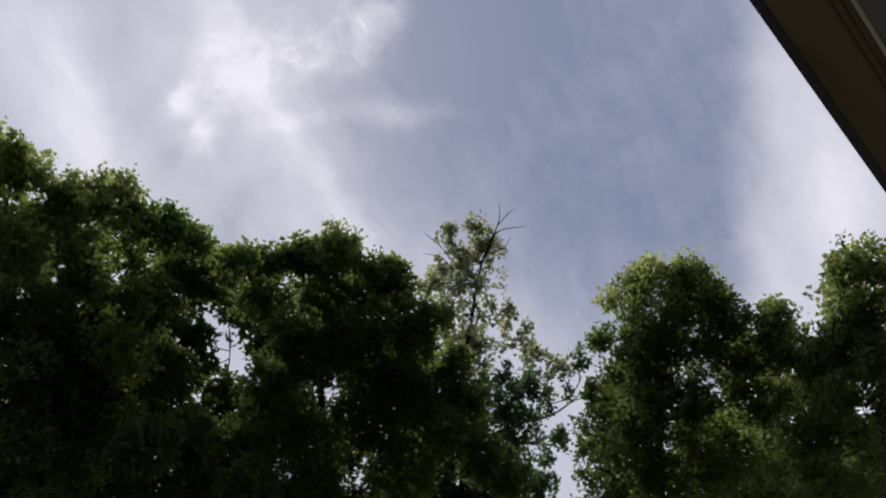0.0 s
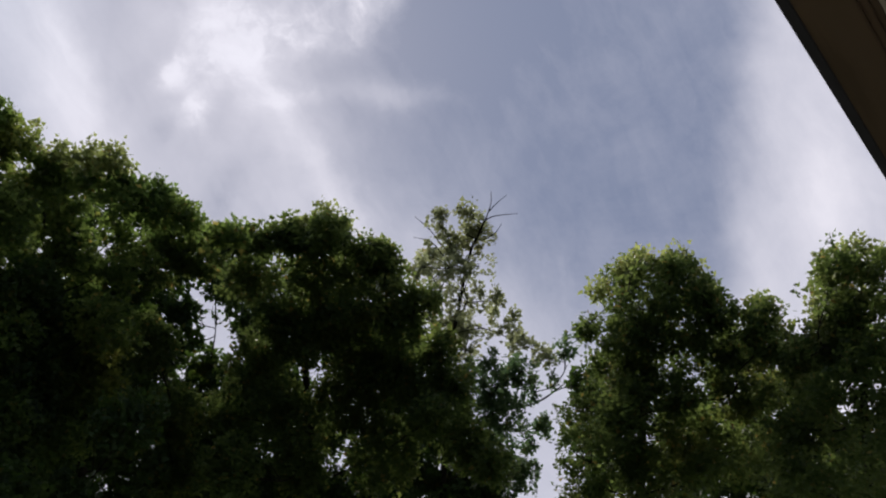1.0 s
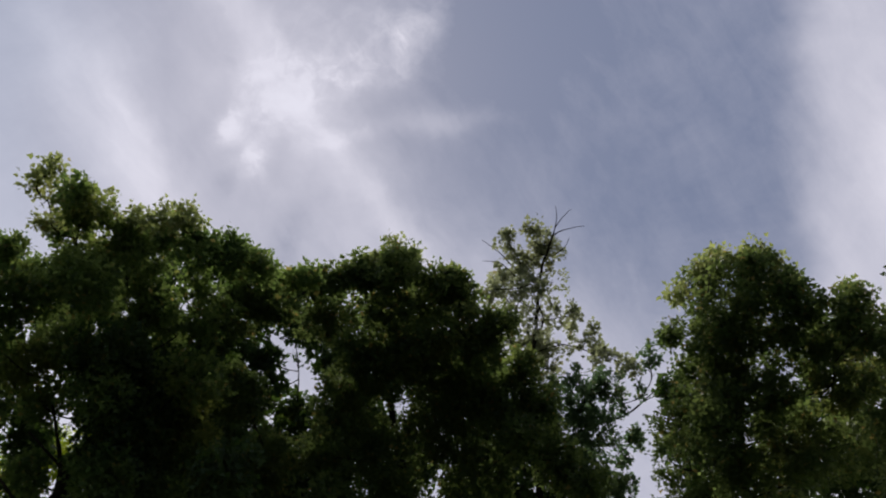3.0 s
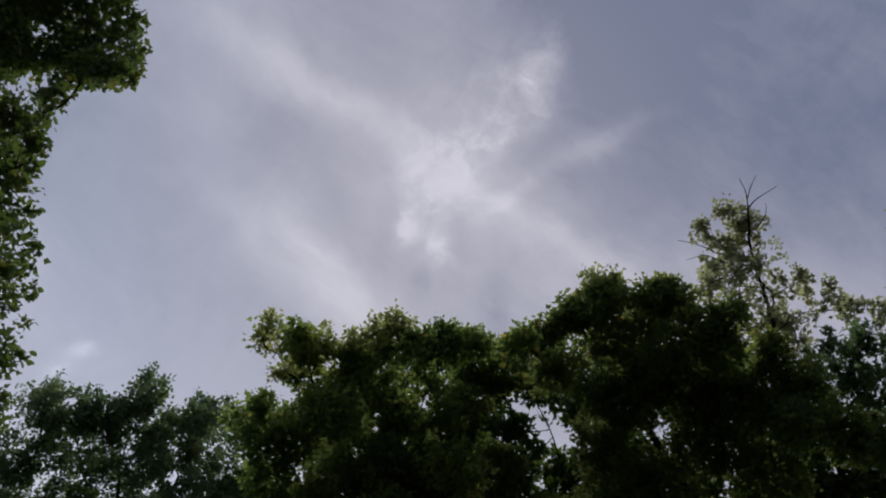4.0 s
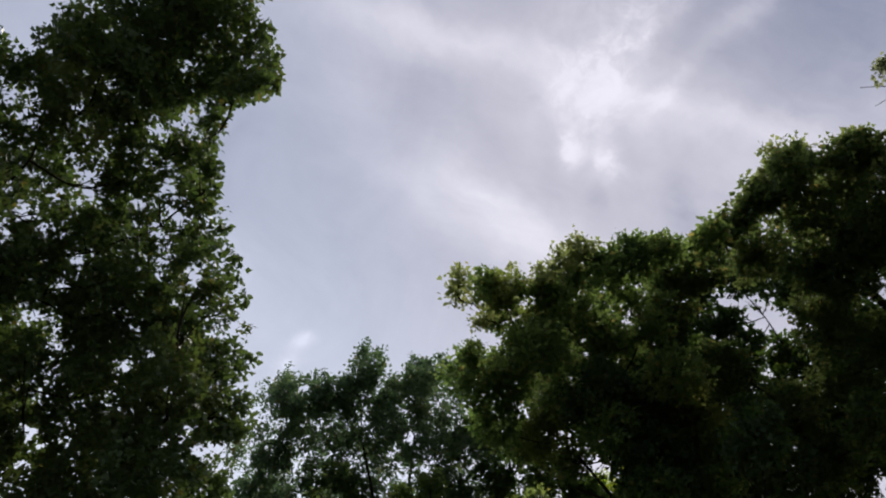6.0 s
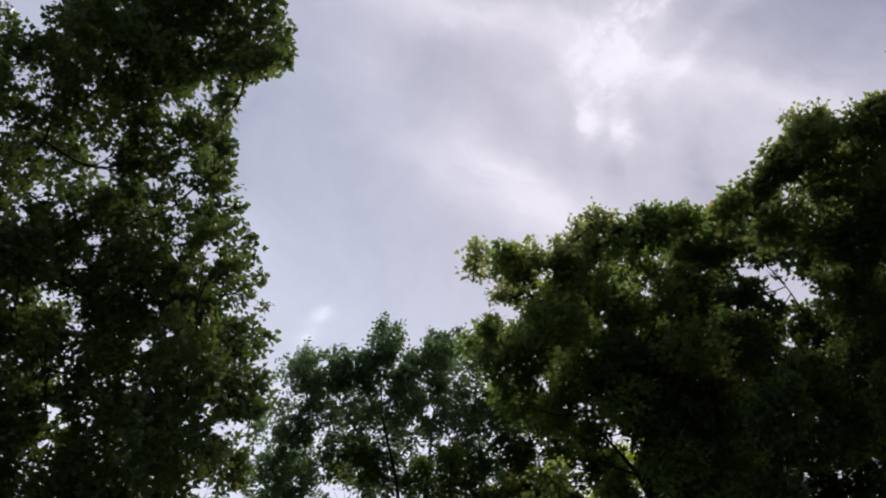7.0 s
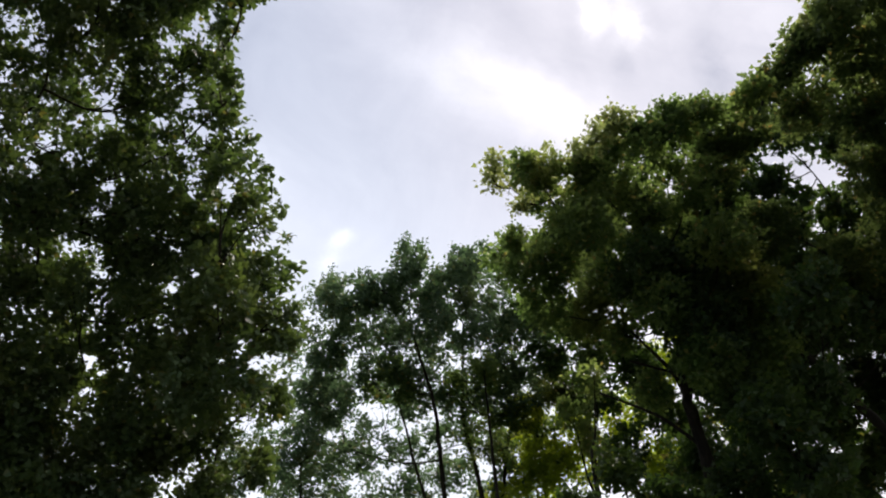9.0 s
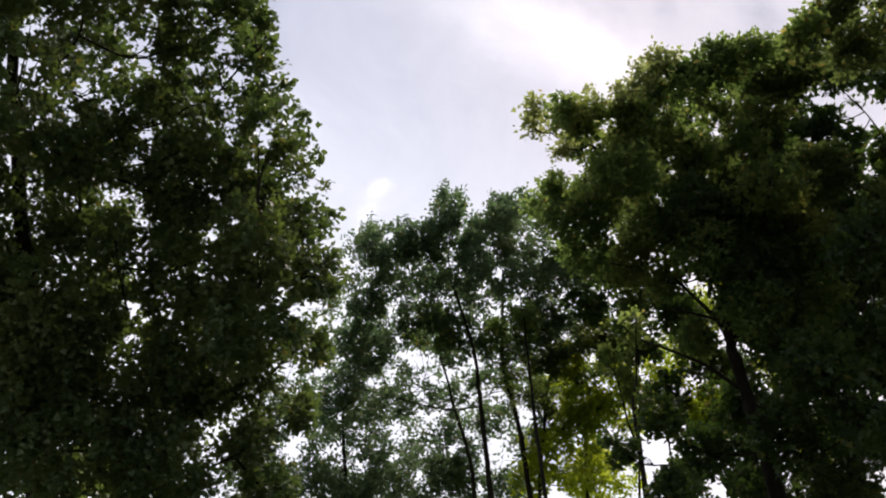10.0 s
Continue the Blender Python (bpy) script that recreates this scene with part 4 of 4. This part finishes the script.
tree([
    (-21.23, 13.30, 12.93, 1.18), (-20.99, 14.43, 12.06, 1.41), (-20.74, 15.61, 12.18, 1.03),
    (-23.01, 14.80, 11.44, 1.19), (-22.26, 16.10, 10.59, 1.77), (-22.49, 13.78, 9.81, 1.69),
    (-23.73, 13.03, 11.42, 1.18), (-20.26, 16.21, 9.99, 1.23), (-21.78, 14.99, 8.84, 1.68),
    (-23.49, 13.32, 9.31, 1.44), (-20.88, 17.57, 9.59, 1.16), (-23.35, 11.79, 11.49, 1.14),
    (-23.09, 13.10, 12.60, 0.88), (-21.52, 13.08, 14.66, 0.87), (-20.78, 13.69, 13.44, 1.01),
    (-20.58, 16.10, 13.66, 1.00), (-18.92, 16.96, 11.55, 1.11), (-20.13, 16.50, 11.52, 1.14),
    (-20.44, 18.40, 11.12, 1.01), (-18.08, 17.70, 11.56, 1.00), (-19.05, 18.51, 9.92, 0.85),
] + [
    (-21.42, 16.31, 9.24, 1.43),
] + [
    (-20.59, 18.45, 8.86, 1.29), (-23.74, 15.19, 9.37, 1.49), (-24.44, 11.60, 9.76, 1.44),
    (-22.78, 11.66, 12.83, 0.74), (-17.92, 18.80, 10.35, 0.95),
], [(-23.90, 14.69, 4.75), (-23.12, 14.20, 9.48), (-22.58, 13.79, 11.54), (-21.82, 13.68, 13.25)], 0.09, "low thin tree with an airy crown behind the yard", LEAF_FAR, 0.110, 3.2, 19, 0.06, core=0.6, grain=1.1)
tree([
    (-16.16, 17.91, 11.82, 0.71), (-17.06, 17.62, 10.98, 0.54), (-15.76, 18.69, 12.59, 0.73),
    (-14.75, 18.21, 12.82, 0.71),
] + [
    (-17.08, 16.17, 12.71, 0.64), (-16.34, 16.78, 12.92, 0.72), (-16.95, 16.85, 11.85, 0.72),
    (-16.41, 17.54, 11.58, 0.64), (-17.60, 16.63, 11.10, 0.54), (-15.76, 16.83, 13.65, 0.64),
], [(-19.39, 18.21, 4.15), (-18.41, 18.22, 8.27), (-17.77, 18.14, 10.02), (-16.88, 18.01, 11.93), (-16.06, 17.90, 13.34)], 0.08, "young slender tree with few leaves", LEAF, 0.10, 2.6, 20, 0.25, core=0.5)
tree([
    (-6.66, 13.89, 7.07, 0.78), (-5.27, 14.23, 9.01, 0.69), (-6.16, 15.04, 7.66, 0.71),
    (-6.50, 14.53, 6.17, 0.79), (-8.10, 14.91, 6.44, 0.84), (-9.92, 16.48, 7.90, 0.77),
    (-9.88, 14.69, 6.62, 0.62), (-7.85, 15.91, 5.50, 0.86), (-9.66, 13.15, 7.04, 0.51),
    (-10.33, 16.82, 6.02, 0.82), (-9.44, 12.81, 5.41, 0.55), (-7.56, 14.90, 7.98, 0.61),
    (-10.01, 12.19, 6.34, 0.33),
] + [
    (-7.09, 20.48, 9.82, 0.96), (-7.97, 19.50, 8.89, 0.92), (-5.69, 19.73, 10.22, 0.92),
    (-7.04, 21.54, 9.02, 0.98), (-9.23, 19.75, 9.25, 0.80), (-5.25, 19.24, 11.38, 0.76),
    (-4.57, 21.10, 11.38, 0.98), (-3.23, 21.15, 11.52, 0.98), (-3.94, 20.86, 10.15, 0.95),
    (-4.24, 18.93, 11.95, 0.76), (-2.31, 20.63, 12.70, 0.81), (-5.74, 20.37, 11.55, 0.97),
    (-1.22, 20.31, 10.23, 0.91), (-2.29, 19.69, 9.75, 0.89), (-0.12, 20.36, 10.78, 0.92),
    (-0.74, 20.75, 9.69, 0.92), (-1.53, 20.54, 11.03, 0.78),
], [(-9.17, 17.41, 2.36), (-8.32, 17.43, 5.56), (-7.81, 17.12, 7.52), (-7.29, 16.76, 9.06)], 0.12, "understorey tree with drooping branches, shade put into its leaf colour", LEAF_SHADE, 0.12, 3.2, 21, 0.6)
tree([
    (-8.04, 13.40, 10.98, 0.94), (-7.26, 14.58, 10.82, 1.03), (-6.70, 14.87, 12.49, 0.59),
    (-7.77, 14.39, 9.68, 1.13), (-7.03, 16.64, 10.18, 1.24), (-8.32, 16.43, 8.97, 1.09),
    (-7.98, 14.11, 12.98, 0.55), (-5.95, 17.18, 9.64, 0.82), (-1.37, 18.57, 8.63, 0.69),
    (-1.99, 18.24, 8.46, 0.68), (-0.92, 18.74, 9.19, 0.70),
], [(-4.03, 18.88, 1.94), (-5.66, 17.92, 5.97), (-6.67, 16.54, 8.95), (-7.38, 15.36, 10.62), (-8.20, 13.91, 12.13)], 0.14, "understorey tree below the maple, shade put into its leaf colour", LEAF_SHADE, 0.12, 3.4, 22, 0.7)
tree([
    (-17.32, 18.63, 9.40, 1.45), (-16.29, 18.70, 10.43, 0.99), (-17.75, 19.13, 11.50, 0.91),
    (-17.75, 20.44, 8.84, 1.32), (-18.65, 18.19, 8.85, 0.76), (-15.61, 20.03, 10.50, 1.04),
    (-15.91, 20.04, 12.15, 0.87), (-16.24, 18.00, 11.87, 0.73), (-14.44, 20.66, 11.68, 0.94),
    (-13.63, 20.62, 9.89, 0.82), (-12.73, 20.45, 12.44, 0.83), (-12.16, 21.95, 13.74, 0.78),
    (-12.14, 23.46, 11.31, 0.98), (-11.90, 23.47, 8.71, 0.95),
], [(-18.35, 19.68, 4.01), (-17.59, 19.46, 8.17), (-16.90, 19.19, 10.44)], 0.10, "yellow-green tree further back, sunlight put into its leaf colour", LEAF_SUN_YELLOW, 0.11, 3.4, 23, 0.7, core=0.6)
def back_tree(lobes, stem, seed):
    """A tree of the second row, its shade put into the leaf colour."""
    tree(lobes, stem, 0.13, "tree in the second row of the wood, shade put into its leaf colour", LEAF_SHADE, 0.15, 2.2, seed, 0.6, core=2.4)


back_tree([
    (-7.94, 19.37, 15.91, 1.05), (-8.08, 20.09, 14.39, 1.21), (-7.31, 22.10, 13.46, 1.26),
    (-5.30, 20.49, 16.28, 1.06), (-4.50, 21.55, 14.64, 1.41), (-3.77, 19.58, 16.66, 1.03),
    (-2.23, 20.01, 15.51, 1.18), (-0.72, 19.26, 15.17, 0.97), (-0.42, 21.87, 14.96, 1.23),
    (-3.43, 23.03, 14.08, 1.09), (-0.53, 22.01, 12.95, 1.19), (-4.88, 21.92, 12.55, 1.20),
    (-6.21, 20.73, 11.11, 0.98), (0.70, 21.86, 13.93, 1.04), (1.74, 21.34, 12.36, 0.82),
    (-6.18, 20.10, 17.18, 0.79), (-6.79, 19.37, 17.17, 0.67), (-6.80, 18.92, 15.10, 0.57),
    (-5.99, 20.45, 14.32, 0.58), (-6.74, 21.34, 14.22, 0.67), (-5.62, 21.16, 13.87, 0.69),
] + [
    (-1.87, 21.54, 11.55, 0.82),
] + [
    (-0.33, 21.60, 11.73, 0.98), (1.03, 21.07, 11.85, 0.80), (-3.24, 21.69, 11.34, 0.82),
    (-6.85, 17.96, 15.74, 0.49), (-6.10, 18.81, 15.82, 0.37), (-6.28, 18.94, 14.11, 0.39),
    (-7.02, 19.04, 14.96, 0.43), (-6.58, 17.93, 16.82, 0.50),
    (-6.13, 20.61, 9.60, 0.71), (-9.21, 19.17, 10.17, 0.47), (-5.00, 20.11, 10.09, 0.62),
    (0.40, 20.52, 12.10, 0.63), (2.30, 20.66, 11.55, 0.66),
    (-4.95, 20.09, 10.06, 0.70), (-3.26, 20.38, 10.22, 0.70), (-2.14, 20.82, 9.52, 0.70),
], [(-1.31, 25.46, 2.44), (-2.52, 24.52, 8.14), (-3.36, 22.82, 12.45), (-4.01, 20.77, 15.81)], 31)
back_tree([
    (6.12, 20.90, 15.20, 1.06), (5.82, 20.98, 13.17, 1.02), (7.47, 19.60, 14.20, 1.01),
    (8.17, 21.59, 13.78, 1.08), (9.06, 18.35, 15.83, 0.75), (9.95, 20.17, 13.77, 1.06),
    (10.08, 18.29, 14.79, 0.85), (10.48, 20.07, 12.77, 1.04), (11.28, 16.83, 15.41, 1.01),
    (11.50, 18.21, 12.89, 1.00), (8.54, 19.49, 12.40, 0.98), (10.68, 17.51, 15.45, 0.85),
    (8.34, 19.83, 14.82, 0.52), (9.33, 19.18, 14.45, 0.51), (9.34, 18.24, 14.67, 0.43),
    (8.14, 18.46, 14.84, 0.33), (4.92, 20.70, 15.70, 0.63), (5.45, 21.87, 14.53, 0.79),
    (11.71, 17.72, 12.24, 0.81), (12.36, 17.21, 12.38, 0.82), (12.16, 17.85, 11.45, 0.81),
] + [
    (11.50, 18.47, 11.64, 0.82),
] + [
    (12.12, 16.38, 13.15, 0.71), (11.70, 17.20, 13.24, 0.65), (9.42, 18.05, 12.86, 0.74),
    (10.13, 17.88, 12.54, 0.80), (10.63, 17.01, 12.73, 0.79), (8.91, 18.02, 11.86, 0.78),
    (10.27, 17.42, 11.71, 0.93), (10.01, 17.58, 13.47, 0.55), (8.60, 18.31, 13.40, 0.58),
], [(8.03, 24.17, 3.21), (8.37, 22.98, 8.84), (8.28, 21.23, 13.04), (7.86, 19.66, 15.79)], 32)
back_tree([
    (-11.72, 16.43, 14.57, 0.82), (-10.90, 17.19, 13.96, 0.97), (-9.34, 17.72, 14.14, 0.96),
    (-8.25, 18.80, 14.81, 0.91), (-7.98, 18.96, 13.38, 0.97), (-6.99, 19.85, 14.00, 0.83),
    (-7.03, 19.19, 12.02, 0.94), (-8.89, 19.11, 12.01, 0.96), (-8.38, 20.01, 11.32, 0.97),
    (-9.98, 18.33, 12.35, 0.96), (-9.90, 18.69, 10.71, 0.94), (-10.15, 21.55, 10.81, 1.04),
    (-8.39, 19.93, 9.09, 0.93), (-10.67, 20.14, 8.77, 0.98), (-9.74, 20.78, 7.94, 0.97),
    (-11.93, 19.14, 8.12, 0.96), (-12.30, 20.21, 7.15, 0.99), (-11.39, 21.48, 6.74, 1.02),
    (-7.88, 20.88, 8.08, 0.95), (-8.69, 20.70, 7.34, 0.95), (-7.16, 21.08, 9.33, 0.81),
] + [
    (-9.42, 20.85, 8.04, 0.81),
] + [
    (-7.32, 20.48, 7.46, 0.92), (-8.09, 20.51, 7.52, 0.78), (-6.79, 20.45, 8.23, 0.62),
], [(-12.12, 21.49, 2.58), (-11.34, 21.37, 6.69), (-10.39, 20.85, 9.92), (-9.07, 19.96, 13.08)], 33)
back_tree([
    (-11.31, 17.63, 15.65, 1.21), (-10.94, 18.14, 13.74, 1.34), (-9.44, 17.74, 14.40, 1.15),
    (-10.03, 20.09, 13.56, 1.40), (-8.05, 18.64, 13.76, 0.98), (-9.46, 18.46, 10.77, 1.40),
    (-8.30, 20.14, 11.04, 1.47), (-7.09, 19.02, 12.03, 0.94), (-7.82, 17.14, 16.77, 0.83),
    (-9.28, 17.32, 16.73, 0.85), (-10.59, 16.60, 16.50, 0.85),
], [(-6.35, 23.67, 1.92), (-8.18, 22.46, 6.97), (-9.30, 20.74, 10.72), (-10.12, 18.46, 14.09)], 34)
back_tree([
    (-13.22, 18.33, 12.89, 0.86), (-12.62, 19.11, 12.06, 0.86), (-13.82, 18.72, 11.58, 0.69),
    (-12.99, 20.23, 11.01, 0.88), (-13.99, 19.61, 10.20, 0.80), (-15.32, 19.24, 12.52, 0.81),
    (-14.48, 18.89, 14.48, 0.81), (-14.13, 21.51, 9.85, 0.92), (-14.66, 20.40, 7.98, 0.81),
    (-12.63, 21.24, 10.70, 0.90), (-14.45, 17.42, 12.86, 0.69), (-14.95, 17.63, 14.77, 0.80),
    (-10.28, 20.34, 11.29, 0.84),
], [(-16.57, 20.25, 3.08), (-15.80, 20.03, 7.72), (-15.11, 19.49, 10.59), (-14.29, 18.98, 12.79)], 35)
def sapling(lobes, stem, girth, seed):
    """A slim stem with a little foliage at its top."""
    tree(lobes, stem, girth, "slim dark sapling stem rising through the wood", LEAF, 0.12, 3.2, seed, 0.5, core=0.8)


sapling([
    (-18.06, 14.19, 13.35, 0.53), (-17.90, 14.69, 12.62, 0.45), (-18.76, 14.15, 12.87, 0.43),
], [(-19.69, 16.35, 4.20), (-18.98, 16.10, 8.18), (-18.74, 15.81, 9.48), (-18.59, 15.34, 10.69), (-18.36, 14.86, 11.90), (-18.11, 14.21, 13.19)], 0.07, 41)
sapling([
    (-12.68, 15.95, 10.02, 0.51), (-12.74, 16.47, 9.36, 0.36),
], [(-13.98, 17.17, 3.46), (-13.40, 16.97, 6.81), (-13.20, 16.76, 7.90), (-13.12, 16.49, 8.73), (-12.93, 16.20, 9.70)], 0.06, 42)
sapling([
    (-13.01, 17.85, 12.30, 0.57), (-13.27, 17.35, 11.49, 0.42),
], [(-15.66, 18.35, 3.67), (-14.75, 18.37, 7.29), (-14.06, 18.19, 9.32), (-13.06, 17.74, 11.75)], 0.045, 43)
sapling([
    (-16.53, 18.97, 11.59, 0.63), (-16.49, 19.35, 10.70, 0.48),
], [(-18.72, 19.61, 4.06), (-17.75, 19.59, 8.19), (-17.19, 19.47, 9.84), (-16.83, 19.18, 11.17)], 0.05, 44)
sapling([
    (-14.85, 15.08, 12.27, 0.39), (-14.95, 15.27, 11.84, 0.29),
], [(-14.86, 14.92, 8.58), (-14.83, 14.94, 9.78), (-14.91, 15.06, 11.04), (-14.86, 15.09, 12.23)], 0.05, 45)
sapling([
    (-11.70, 15.83, 10.71, 0.33), (-11.80, 15.98, 10.32, 0.24),
], [(-12.17, 15.52, 7.80), (-12.01, 15.73, 9.17), (-11.70, 15.83, 10.71)], 0.045, 46)


# ---- single leaves on the outermost sprays of the near tree ----
def leaf_mesh():
    """A shallow-lobed leaf, folded along its midrib."""
    rim = ((0.0, 0.0), (0.14, 0.10), (0.26, 0.30), (0.40, 0.20), (0.56, 0.36), (0.68, 0.20), (0.84, 0.22), (1.0, 0.0))
    verts = [(x, y, 0.22 * y - 0.12 * x * x) for x, y in rim] + [(x, -y, 0.22 * y - 0.12 * x * x) for x, y in rim[1:-1]]
    k = len(rim)
    left, right = list(range(k)), [0] + list(range(k, 2 * k - 2)) + [k - 1]
    me = bpy.data.meshes.new("leaf")
    me.from_pydata(verts, [], [tuple(reversed(left)), tuple(right)])
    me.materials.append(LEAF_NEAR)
    return me


single = leaf_mesh()
rng = random.Random(8)
for x, y, z, r in [
    (-5.49, 3.15, 10.08, 0.10), (-5.76, 3.07, 10.07, 0.12), (-5.56, 2.68, 9.91, 0.11),
    (-5.95, 2.76, 9.79, 0.09), (-6.19, 2.73, 9.68, 0.12), (-6.33, 2.88, 9.50, 0.12),
    (-6.58, 2.93, 9.44, 0.10), (-6.54, 3.15, 9.00, 0.09), (-6.87, 3.72, 8.43, 0.10),
    (-7.16, 4.08, 8.16, 0.12), (-7.38, 4.43, 7.52, 0.12), (-6.78, 3.48, 8.71, 0.09),
]:
    for k in range(24):
        a = Vector((rng.gauss(0, 1), rng.gauss(0, 1), rng.gauss(0, 1))).normalized() * r * rng.uniform(0.3, 1.0)
        piece = new("leaf", single)
        piece.parent = near_tree
        size = rng.uniform(0.075, 0.12)
        piece.matrix_local = pose(x + a.x, y + a.y, z + a.z, rng.gauss(0, 35), rng.gauss(20, 30), rng.uniform(0, 360)) @ Matrix.Diagonal((size, size, size, 1))
